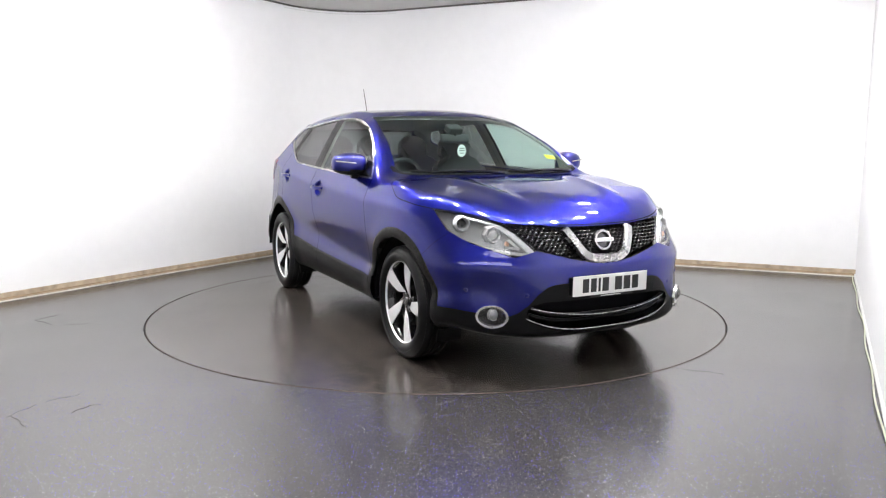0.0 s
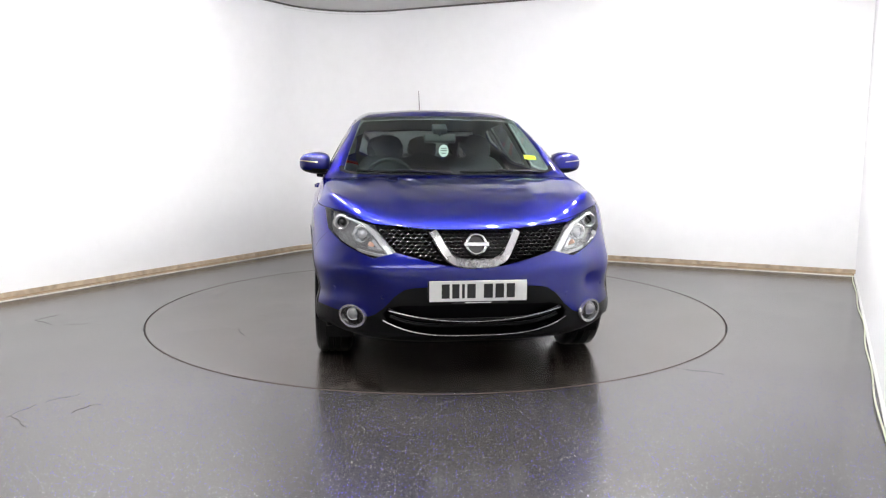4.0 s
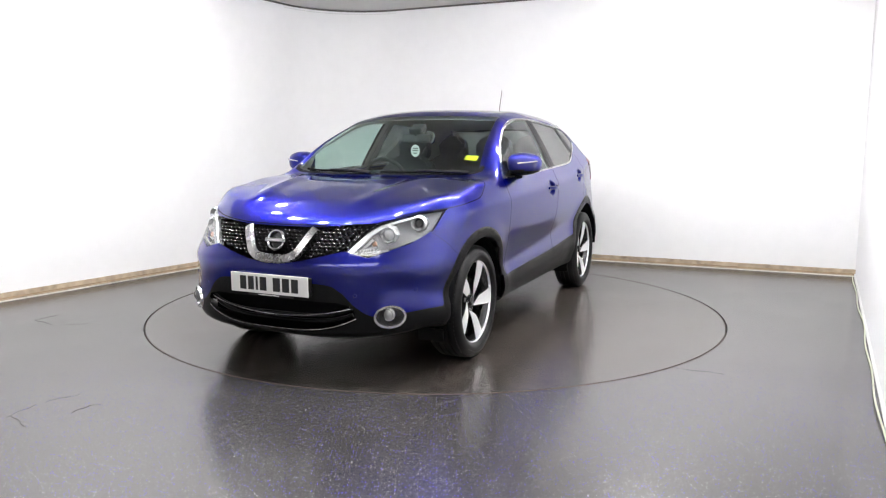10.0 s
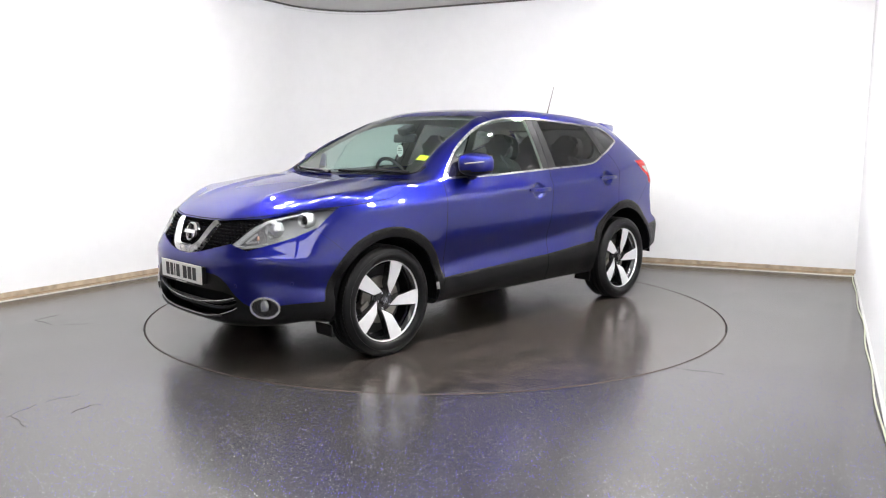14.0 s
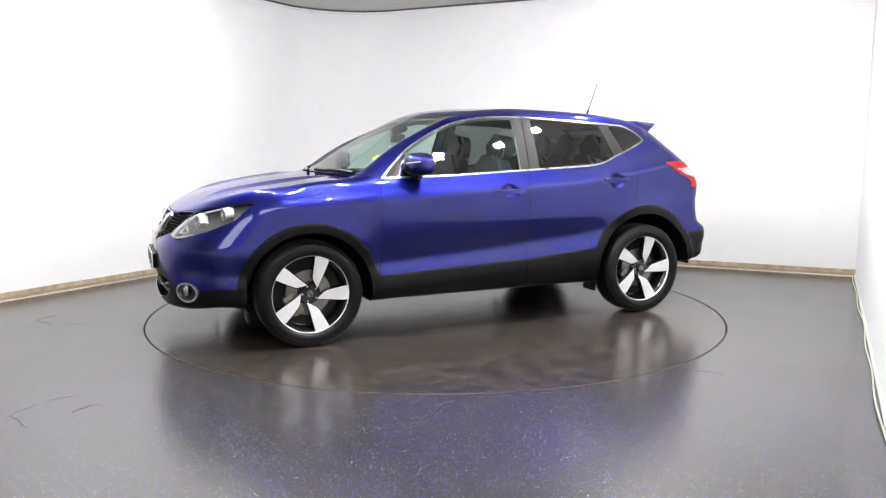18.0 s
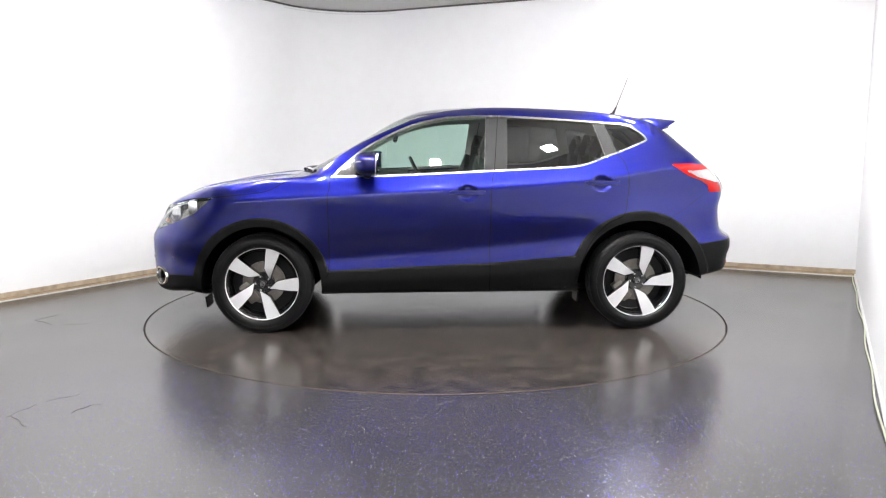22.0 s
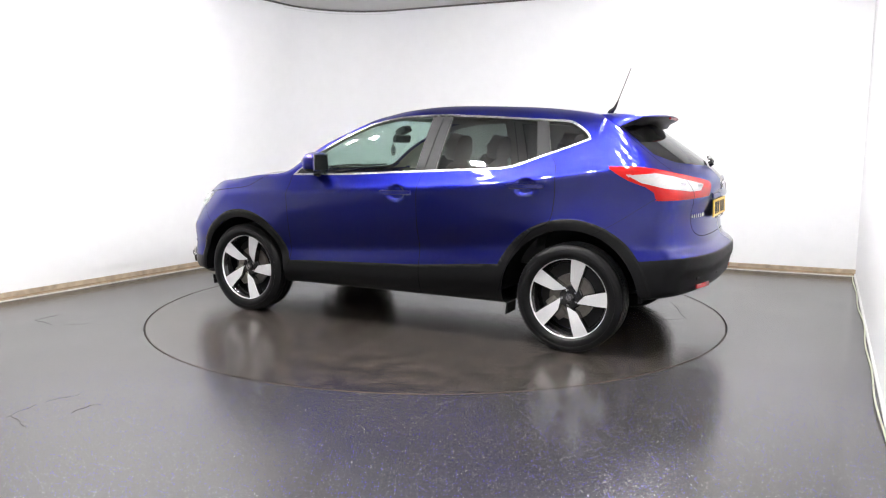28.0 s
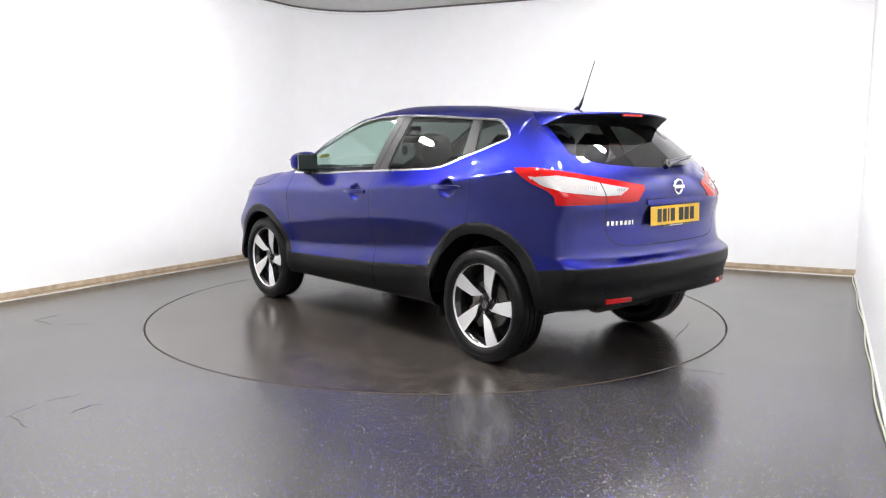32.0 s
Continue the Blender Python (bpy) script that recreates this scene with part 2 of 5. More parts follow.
def room_outline(radius=1.15, steps=14):
    """The room's inner outline, clockwise from the front, with its rounded far corner."""
    d0, d1 = (FRONT_L - CORNER_BL).normalized(), (CORNER_BR - CORNER_BL).normalized()
    ang = d0.angle(d1)
    run = radius / math.tan(ang / 2)
    a, b = CORNER_BL + d0 * run, CORNER_BL + d1 * run
    mid = CORNER_BL + (d0 + d1).normalized() * (radius / math.sin(ang / 2))
    va, vb = a - mid, b - mid
    bend = [mid + va.slerp(vb, k / steps) for k in range(steps + 1)]
    return bend


BEND = room_outline()


def wall(name, pts, label, thick=0.12):
    """A wall that follows points on the floor, with thickness away from the room."""
    bm = bmesh.new()
    n = len(pts)
    outs = []
    for i, p in enumerate(pts):
        d = (pts[min(i + 1, n - 1)] - pts[max(i - 1, 0)]).normalized()
        outs.append(p + Vector((-d.y, d.x, 0)) * thick)
    rows = []
    for p, q in zip(pts, outs):
        rows.append([bm.verts.new((v.x, v.y, z)) for v, z in ((p, -0.05), (p, CEIL + 0.1), (q, CEIL + 0.1), (q, -0.05))])
    for a, b in zip(rows, rows[1:]):
        for k in range(4):
            bm.faces.new((a[k], a[(k + 1) % 4], b[(k + 1) % 4], b[k]))
    bm.faces.new(rows[0]), bm.faces.new(rows[-1])
    return tagged(part(name, bm, WALL_PAINT, smooth=True), label, "wall", kind="structure")


wall("wall_west", [FRONT_L] + BEND, "plain white painted studio wall with a rounded corner")
wall("wall_north", [BEND[-1], CORNER_BR], "plain white painted studio wall behind the turntable")
wall("wall_east", [CORNER_BR, FRONT_R], "plain white studio wall of smooth panels")
wall("wall_south", [FRONT_R, FRONT_L], "plain white studio wall behind the camera")


def strip(name, pts, height, thick, z0, material, label, inward=1.0):
    bm = bmesh.new()
    n = len(pts)
    rows = []
    for i, p in enumerate(pts):
        d = (pts[min(i + 1, n - 1)] - pts[max(i - 1, 0)]).normalized()
        q = p - Vector((-d.y, d.x, 0)) * thick * inward
        rows.append([bm.verts.new((v.x, v.y, z)) for v, z in ((p, z0), (p, z0 + height), (q, z0 + height - 0.004), (q, z0))])
    for a, b in zip(rows, rows[1:]):
        for k in range(4):
            bm.faces.new((a[k], a[(k + 1) % 4], b[(k + 1) % 4], b[k]))
    bm.faces.new(rows[0]), bm.faces.new(rows[-1])
    return tagged(part(name, bm, material, smooth=False), label, "baseboard", kind="structure")


def along(a, b, n):
    return [a.lerp(b, i / n) for i in range(n + 1)]


WEST_LINE = along(FRONT_L, BEND[0], 60) + BEND[1:]
NORTH_LINE = along(BEND[-1], CORNER_BR, 40)
random.seed(4)
strip("baseboard_west", WEST_LINE, 0.062, 0.016, 0.012, SKIRT_WOOD, "worn pale wooden baseboard along the white wall")
strip("baseboard_north", NORTH_LINE, 0.062, 0.016, 0.012, SKIRT_WOOD, "worn pale wooden baseboard along the white wall")
for tag_word, line in (("west", WEST_LINE), ("north", NORTH_LINE)):
    strip("trim_" + tag_word, line, 0.010, 0.024, 0.001, BEAD_PALE, "pale sealant bead along the foot of the baseboard")
    strip("trim_groove_" + tag_word, line, 0.014, 0.0185, 0.024, SKIRT_CHIPPED, "chipped brown groove along the baseboard")

# floor with a round opening for the turntable
R_DISC = 2.2215
bm = bmesh.new()
rings = add_lathe(bm, [(R_DISC + 0.011, -0.02), (R_DISC + 0.011, 0.0), (3.2, 0), (5.0, 0), (8.0, 0), (14, 0)], 160)
tagged(part("floor", bm, FLOOR_VINYL), "dark grey speckled vinyl studio floor with a dull sheen", "floor", kind="structure")
bm = bmesh.new()
add_lathe(bm, [(R_DISC + 0.05, -0.021), (R_DISC - 0.05, -0.021)], 160)
tagged(part("floor_trim", bm, CUT_DARK), "dark gap ring round the turntable", "floor", kind="structure")

# ceiling
bm = bmesh.new()
pts = [FRONT_L] + BEND + [CORNER_BR, FRONT_R]
add_prism(bm, [(p.x, p.y) for p in pts], 0.08, Matrix.Translation((0, 0, CEIL)))
tagged(part("ceiling", bm, CEILING_PAINT), "matt light grey studio ceiling", "ceiling", kind="structure")
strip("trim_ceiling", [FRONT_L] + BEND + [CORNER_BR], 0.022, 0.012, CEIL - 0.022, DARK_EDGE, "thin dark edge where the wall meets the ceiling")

# ceiling lights, and the fill panels added beside them
def ceiling_light(size, deep, glow, label):
    ob = tagged(new("ceiling_light"), label, "ceiling light", "ceiling lights")
    bm = bmesh.new()
    far = size / 2 + 0.010
    for sx, sy, x, y in ((size + 0.04, 0.02, 0, far), (size + 0.04, 0.02, 0, -far), (0.02, size, far, 0), (0.02, size, -far, 0)):
        add_box(bm, (sx, sy, 0.03), pose(x, y, -0.015), 0.003, 1)
    part("frame", bm, LIGHT_FRAME, ob)
    part("diffuser", box((size - 0.001, size - 0.001, deep), pose(0, 0, -0.005 - deep / 2), 0.001, 1), glow, ob)
    return ob


# panels along an arc over the turntable's near half
ARC_R = 2.05
spots = [pose(ARC_R * math.cos(radians(a)), ARC_R * math.sin(radians(a)), CEIL - 0.001, 0, 0, a) for a in range(164, 381, 18)]
# three wide fill panels, added out of view to brighten the car's front
fill_spots = [pose(x, y, CEIL - 0.001) for x, y in ((-3.0, -4.8), (-1.5, -4.8), (-0.2, -4.8))]
for places, first in ((spots, ceiling_light(0.10, 0.055, PANEL_LIGHT, "small square white LED lamp standing proud of the ceiling")), (fill_spots, ceiling_light(1.18, 0.022, FILL_LIGHT, "wide square white LED panel set into the ceiling"))):
    first.matrix_basis = places[0]
    for m in places[1:]:
        copy_thing(first, m)

# the turntable
disc = tagged(new("turntable"), "large round turntable flush in the dark floor", "turntable")
bm = bmesh.new()
rings = add_lathe(bm, [(0.001, 0.0), (1.0, 0.0), (R_DISC - 0.004, 0.0), (R_DISC, -0.003), (R_DISC, -0.018)], 160)
part("top", bm, DISC_VINYL, disc)
bm = bmesh.new()
add_lathe(bm, [(R_DISC + 0.0005, -0.018), (R_DISC + 0.0005, 0.0005), (R_DISC + 0.0025, 0.0005), (R_DISC + 0.0025, -0.018)], 160, closed=True)
part("edge_ring", bm, RING_METAL, disc, "thin worn metal edge ring")


def floor_cut(name, a, b, width, parent=None, bow_by=0.0):
    """A thin knife cut in the vinyl, a little ragged."""
    a, b = Vector((*a, 0)), Vector((*b, 0))
    d = (b - a).normalized()
    side = Vector((-d.y, d.x, 0))
    bm = bmesh.new()
    rows = []
    for k in range(9):
        u = k / 8
        p = a.lerp(b, u) + side * (0.006 * math.sin(9 * u + a.x) + bow_by * math.sin(math.pi * u))
        w = 0.42 * width * (0.35 + 0.65 * math.sin(math.pi * min(max(u, 0.05), 0.95)))
        rows.append([bm.verts.new(p + side * w + Vector((0, 0, 0.001))), bm.verts.new(p + Vector((0, 0, 0.0016))), bm.verts.new(p - side * w + Vector((0, 0, 0.001)))])
    for p, q in zip(rows, rows[1:]):
        bm.faces.new((p[0], p[1], q[1], q[0])), bm.faces.new((p[1], p[2], q[2], q[1]))
    return part(name, bm, CUT_DARK, parent)


for a, b, w in (((-3.01, -0.50), (-2.92, -0.31), 0.005), ((-3.01, -0.50), (-2.81, -0.64), 0.004), ((-2.72, -0.66), (-2.55, -0.61), 0.003),
                ((-2.07, -2.56), (-2.02, -2.37), 0.003), ((-2.05, -2.54), (-1.90, -2.69), 0.004), ((-1.79, -2.50), (-1.74, -2.385), 0.006), ((-1.75, -2.40), (-1.69, -2.37), 0.003), ((-2.0, -2.33), (-1.87, -2.22), 0.0025),
                ((1.39, -1.75), (1.65, -1.87), 0.003)):
    tagged(floor_cut("floor_cut", a, b, w), "dark knife cut in the vinyl floor", "floor", kind="structure")
for a, b, w in (((-1.67, -1.06), (-1.89, -0.48), 0.005), ((-1.89, -0.48), (-1.63, -0.31), 0.006), ((-1.2, 0.9), (-1.45, 0.78), 0.003), ((0.6, -1.5), (0.85, -1.42), 0.003)):
    floor_cut("vinyl_cut", a, b, w, disc)


# pale cable that lies along the foot of the east wall
random.seed(8)
pts = []
for i in range(60):
    p = CORNER_BR - RIGHT_DIR * (0.05 + i * 0.115)
    pts.append(p + Vector((-0.889, 0.458, 0)) * (0.022 + 0.007 * math.sin(i * 0.55) + 0.005 * math.sin(i * 0.23)) + Vector((0, 0, 0.010 + 0.010 * max(0, math.sin(i * 0.37)))))
tagged(part("floor_cable", tube(curve_through(pts, 2), 0.005, 8), CABLE_PALE, smooth=True), "pale cable lying along the foot of the wall", "cable")
strip("trim_east", [CORNER_BR, FRONT_R], 0.03, 0.010, 0.001, SCUFF_PALE, "pale strip at the foot of the wall")


def wall_mark(a, b, height):
    """A short scuff on a wall, a few millimetres proud of the paint."""
    a, b = Vector(a), Vector(b)
    d = (b - a).normalized()
    out = Vector((d.y, -d.x, 0)).normalized() * 0.002
    bm = bmesh.new()
    rows = []
    for k in range(7):
        p = a.lerp(b, k / 6) + Vector((0, 0, 0.006 * math.sin(k * 1.7)))
        h = Vector((0, 0, height * (0.4 + 0.6 * math.sin(math.pi * (k + 0.5) / 7))))
        rows.append([bm.verts.new(p - h), bm.verts.new(p + out * 2), bm.verts.new(p + h)])
    for p, q in zip(rows, rows[1:]):
        bm.faces.new((p[0], p[1], q[1], q[0])), bm.faces.new((p[1], p[2], q[2], q[1]))
    tagged(part("wall_mark", bm, SCUFF), "short grey scuff on the white wall", "wall", kind="structure")


wall_mark((-3.258, 1.006, 1.951), (-3.181, 1.134, 1.953), 0.004)
wall_mark((1.621, 2.669, 0.689), (1.847, 2.558, 0.677), 0.003)
wall_mark((-2.46, 2.33, 0.80), (-2.40, 2.43, 0.79), 0.002)
strip("trim_cove", BEND, 0.008, 0.004, 2.915, SCUFF_PALE, "faint ridge below the ceiling in the rounded corner")


# ---- the car: body shell ----
def spline(xs, ys, soft=0.0):
    """A smooth curve through a few knots, for whole arrays at once; soft rounds it over that length."""
    if soft:
        rough = spline(xs, ys)
        grid = np.arange(xs[0] - 4 * soft, xs[-1] + 4 * soft, 0.002)
        lead, tail_off = (rough(np.array([xs[0] + 0.001]))[0] - ys[0]) / 0.001, (ys[-1] - rough(np.array([xs[-1] - 0.001]))[0]) / 0.001
        raw = rough(grid) + np.minimum(grid - xs[0], 0) * lead + np.maximum(grid - xs[-1], 0) * tail_off
        k = np.arange(-int(3 * soft / 0.002), int(3 * soft / 0.002) + 1) * 0.002
        w = np.exp(-0.5 * (k / soft) ** 2)
        smooth = np.convolve(np.pad(raw, len(k) // 2, mode="edge"), w / w.sum(), mode="valid")
        return lambda x: np.interp(x, grid, smooth)
    xs, ys = np.array(xs, float), np.array(ys, float)
    d = np.diff(ys) / np.diff(xs)
    m = np.concatenate([[d[0]], np.where(d[:-1] * d[1:] > 0, 2 * d[:-1] * d[1:] / (d[:-1] + d[1:] + 1e-12 * np.sign(d[:-1] + d[1:] + 1e-30)), 0.0), [d[-1]]])

    def value(x):
        x = np.clip(x, xs[0], xs[-1])
        i = np.clip(np.searchsorted(xs, x, side="right") - 1, 0, len(xs) - 2)
        h = xs[i + 1] - xs[i]
        t = (x - xs[i]) / h
        return ys[i] * (1 + 2 * t) * (1 - t) ** 2 + m[i] * h * t * (1 - t) ** 2 + ys[i + 1] * t * t * (3 - 2 * t) + m[i + 1] * h * t * t * (t - 1)
    return value


def smax(a, b, k):
    return np.maximum(a, b) + np.maximum(k - np.abs(a - b), 0) ** 2 / (4 * k)


def ramp01(x, a, b):
    t = np.clip((x - a) / (b - a), 0, 1)
    return t * t * (3 - 2 * t)


AXLE, HUB_Z = 1.323, 0.338
HANDLES = ((-0.096, 0.976), (-1.035, 1.040))
# body lines along the car: x forward, z up
profile_top = spline((-2.14, -2.06, -1.962, -1.825, -1.66, -1.515, -1.3, -0.9, -0.31, 0.0, 0.2, 0.42, 0.64, 0.85, 1.06, 1.13, 1.22, 1.43, 1.64, 1.77, 1.87, 1.95, 2.06, 2.13, 2.25),
                     (1.02, 1.115, 1.195, 1.292, 1.405, 1.492, 1.532, 1.57, 1.589, 1.583, 1.562, 1.476, 1.347, 1.230, 1.121, 1.100, 1.091, 1.069, 1.034, 1.006, 0.9792, 0.9442, 0.892, 0.855, 0.78), 0.035)
bow = spline((-2.1, -1.5, -1.0, 0.0, 0.3, 1.1, 1.25, 2.2), (-0.20, -0.11, 0, 0, 0.02639, 0.183, 0.2008, 0), 0.08)
crown = spline((-2.1, -1.6, -1.2, -0.3, 0.3, 0.7, 1.05, 1.2, 1.4, 1.7, 2.0, 2.2), (0.02, 0.022, 0.026, 0.030, 0.1049, -0.01043, 0.004339, -0.007607, -0.006688, -0.01887, 0.02297, 0.04381), 0.08)
nose_x = spline((0.17, 0.205, 0.24, 0.28, 0.36, 0.48, 0.60, 0.642, 0.70, 0.78, 0.86, 0.93, 1.1), (1.95, 2.06, 2.145, 2.195, 2.205, 2.213, 2.217, 2.216, 2.188, 2.148, 2.100, 2.04, 1.88), 0.013)
tail_x = spline((0.20, 0.30, 0.36, 0.42, 0.50, 0.58, 0.638, 0.660, 0.690, 0.76, 0.85, 0.97, 1.06, 1.13, 1.2), (-1.84, -2.00, -2.105, -2.125, -2.130, -2.152, -2.148, -2.125, -2.078, -2.058, -2.050, -2.075, -2.092, -2.078, -2.03), 0.008)
side_w = spline((0.15, 0.25, 0.32, 0.40, 0.48, 0.57, 0.66, 0.72, 0.76, 0.80, 0.92, 0.985, 1.05, 1.12, 1.21, 1.336, 1.44, 1.53, 1.60, 1.7),
                (0.79, 0.832, 0.864, 0.887, 0.882, 0.864, 0.881, 0.8935, 0.8978, 0.8995, 0.9015, 0.902, 0.872, 0.838, 0.791, 0.7205, 0.657, 0.596, 0.54, 0.46), 0.014)
line_crease = spline((-1.6, -0.845, -0.26, 0.33, 0.80, 1.4), (0.68, 0.652, 0.598, 0.552, 0.520, 0.50), 0.12)
line_shoulder = spline((-2.0, -1.48, -1.33, -0.91, -0.64, -0.1, 0.32, 0.81, 1.4, 2.0), (1.17, 1.135, 1.105, 1.045, 1.019, 0.988, 0.968, 0.94, 0.9154, 0.8504), 0.12)
line_belt = spline((-2.0, -1.48, -1.2, -0.85, -0.26, 0.33, 0.85, 1.4, 2.0), (1.26, 1.225, 1.19, 1.15, 1.123, 1.1, 1.078, 1.018, 1.005), 0.12)
taper_front = spline((0.0, 0.9, 1.3, 1.6, 1.85, 2.05, 2.3), (0.0, 0.0, 0.004, 0.018, 0.045, 0.085, 0.15), 0.08)
taper_low = spline((-2.3, -2.1, -1.85, -1.6, -1.3, -0.9), (0.10, 0.075, 0.035, 0.010, 0.0, 0.0), 0.08)
taper_high = spline((-2.3, -2.1, -1.85, -1.55, -1.4, -1.1, -0.6), (0.19, 0.16, 0.115, 0.072, 0.052, 0.022, 0.0), 0.08)
taper_screen = spline((0.0, 0.3, 0.6, 0.85, 1.1), (0, 0.002, 0.003459, 0.03825, 0.06037), 0.08)
taper_brow = spline((1.2, 1.4, 1.6, 1.85, 2.05, 2.3), (0, 0.006, 0.01725, 0.04286, 0.06056, 0.08), 0.08)
under_z = spline((-2.2, -1.95, -1.7, -1.5, -0.9, 0.9, 1.6, 1.95, 2.25), (0.435, 0.40, 0.36, 0.32, 0.268, 0.268, 0.225, 0.228, 0.235), 0.06)


def hub_distance(x, z):
    return np.sqrt((np.abs(x) - AXLE) ** 2 + (z - HUB_Z) ** 2)


def clad_height(x):
    """Upper edge of the black sill between the wheels."""
    return np.interp(x, (-0.9, -0.26, 0.86), (0.542, 0.489, 0.443))


def arch_radius(x, z):
    """Outer radius of the black wheel arch trim."""
    return np.where(x > 0, 0.474, 0.512)


def shell(x, y, z):
    """The body as one field: below zero inside."""
    y = np.abs(y)
    zs = z * 0
    a, b, c = line_crease(x), line_shoulder(x), line_belt(x)
    zs = np.where(z < a, 0.15 + (z - 0.15) * (0.57 - 0.15) / (a - 0.15),
                  np.where(z < b, 0.57 + (z - a) * (0.985 - 0.57) / (b - a),
                           np.where(z < c, 0.985 + (z - b) * (1.12 - 0.985) / (c - b), 1.12 + (z - c) * (1.60 - 1.12) / (1.60 - c))))
    w = side_w(zs) - taper_front(x) - taper_low(x) * (1 - ramp01(z, 0.6, 1.0)) - taper_high(x) * ramp01(z, 0.6, 1.0)
    w = w - taper_screen(x) * ramp01(z, 1.04, 1.22)
    w = w - taper_brow(x) * ramp01(z, 0.58, 0.84)
    r = hub_distance(x, z)
    w = w + 0.016 * np.exp(-((r - 0.44) / 0.10) ** 2)
    clad = np.maximum(ramp01(arch_radius(x, z) - r, 0.0, 0.012) * ((r > 0.3) & (z < 0.9)), ramp01(clad_height(x) - z, 0.0, 0.012) * (np.abs(x) < 1.2))
    w = w + 0.005 * clad
    for hx, hz in HANDLES:
        w = w - 0.026 * (1 - ramp01(np.sqrt(((x - hx) / 0.078) ** 2 + ((z - hz) / 0.062) ** 2), 0.55, 1.02))
    d_side = (y - w) * 0.96
    up = profile_top(x + bow(x) * (y / 0.72) ** 2) - crown(x) * (y / 0.72) ** (2.4 + 1.8 * ramp01(x, 1.1, 1.3))
    bulge = 0.013 * np.exp(-((y - 0.36 - 0.17 * (1.9 - x)) / 0.060) ** 2) * ramp01(x, 1.02, 1.3) * (1 - ramp01(x, 1.75, 2.0))
    # the windscreen pillars stand proud of the glass
    proud = 0.024 * np.exp(-((y - np.interp(x, (0.30, 0.95), (0.625, 0.745))) / 0.055) ** 2) * ramp01(x, 0.05, 0.30) * (1 - ramp01(x, 0.85, 1.05))
    up = up + bulge + proud
    steep = np.where(x < -1.45, 0.80, np.where((x > 0.15) & (x < 1.1), 0.86, 0.97))
    d_top = (z - up) * steep
    d_front = (x - (nose_x(z) - (0.66 + 0.12 * ramp01(z, 0.6, 0.9)) * y ** 3.5)) * 0.9
    d_rear = ((tail_x(z) + 0.31 * y ** 3) - x) * 0.94
    d_under = under_z(x) + 0.075 * ramp01(x, 1.5, 1.9) * np.clip(y / 0.8, 0, 1) ** 3 - z
    k = 0.03 + 0.05 * ramp01(-x, 0.6, 1.4) + 0.03 * ramp01(x, 1.2, 1.6)
    f = smax(d_side, d_top, np.maximum(k, 0.03 + 0.055 * ramp01(z, 1.10, 1.30)))
    f = smax(f, d_front, 0.05)
    f = smax(f, d_rear, 0.06)
    # scalloped front bumper corners
    f = f + 0.020 * np.exp(-((y - 0.70) / 0.085) ** 2 - ((z - 0.53) / 0.075) ** 2) * (x > 1.6)
    return smax(f, d_under, 0.05)


def grad(v, e=2e-3):
    g = np.empty_like(v)
    for k in range(3):
        d = np.zeros(3)
        d[k] = e
        p, q = v + d, v - d
        g[:, k] = (shell(*p.T) - shell(*q.T)) / (2 * e)
    return g


def settle(v, times=3, fixed_y=None):
    for _ in range(times):
        g = grad(v)
        v = v - (shell(*v.T) / (g * g).sum(1))[:, None] * g
    if fixed_y is not None:
        v[fixed_y, 1] = 0.0
    return v


def surface_net(step=0.017):
    """Skin the field: one vertex a crossed cell, one quad a crossed grid edge."""
    gx, gy, gz = np.arange(-2.24, 2.32, step), np.arange(-0.034, 0.99, step), np.arange(0.10, 1.66, step)
    f = np.empty((len(gx), len(gy), len(gz)))
    yy, zz = np.meshgrid(gy, gz, indexing="ij")
    for i in range(0, len(gx), 24):
        xs = gx[i:i + 24]
        f[i:i + 24] = shell(*np.broadcast_arrays(xs[:, None, None], yy[None], zz[None]))
    s = f < 0
    corners = [(i, j, k) for i in (0, 1) for j in (0, 1) for k in (0, 1)]
    nx, ny, nz = f.shape

    def cell(a, i, j, k):
        return a[i:nx - 1 + i, j:ny - 1 + j, k:nz - 1 + k]
    cnt = sum(cell(s, *c).astype(int) for c in corners)
    act = np.argwhere((cnt > 0) & (cnt < 8))
    index = -np.ones((nx - 1, ny - 1, nz - 1), int)
    index[tuple(act.T)] = np.arange(len(act))
    total, num = np.zeros((len(act), 3)), np.zeros(len(act))
    for a in corners:
        for ax in range(3):
            if a[ax] == 0:
                b = list(a)
                b[ax] = 1
                fa, fb = f[tuple((act + a).T)], f[tuple((act + b).T)]
                hit = (fa < 0) != (fb < 0)
                t = np.where(hit, fa / np.where(hit, fa - fb, 1), 0)
                p = np.array(a, float)[None] + np.eye(3)[ax][None] * t[:, None]
                total += p * hit[:, None]
                num += hit
    v = np.array([gx[0], gy[0], gz[0]]) + (act + total / num[:, None]) * step
    quads = []
    for ax in range(3):
        u, w = (ax + 1) % 3, (ax + 2) % 3
        lo = [slice(None)] * 3
        hi = [slice(None)] * 3
        lo[ax], hi[ax] = slice(0, -1), slice(1, None)
        a, b = s[tuple(lo)], s[tuple(hi)]
        e = np.argwhere(a != b)
        e = e[(e[:, u] > 0) & (e[:, w] > 0) & (e[:, u] < f.shape[u] - 1) & (e[:, w] < f.shape[w] - 1)]
        inside = a[tuple(e.T)]
        q = []
        for du, dw in ((-1, -1), (0, -1), (0, 0), (-1, 0)):
            c = e.copy()
            c[:, u] += du
            c[:, w] += dw
            q.append(index[tuple(c.T)])
        q = np.stack(q, 1)
        q = np.where(inside[:, None], q, q[:, ::-1])
        quads.append(q)
    quads = np.concatenate(quads)
    quads = quads[(quads >= 0).all(1)]
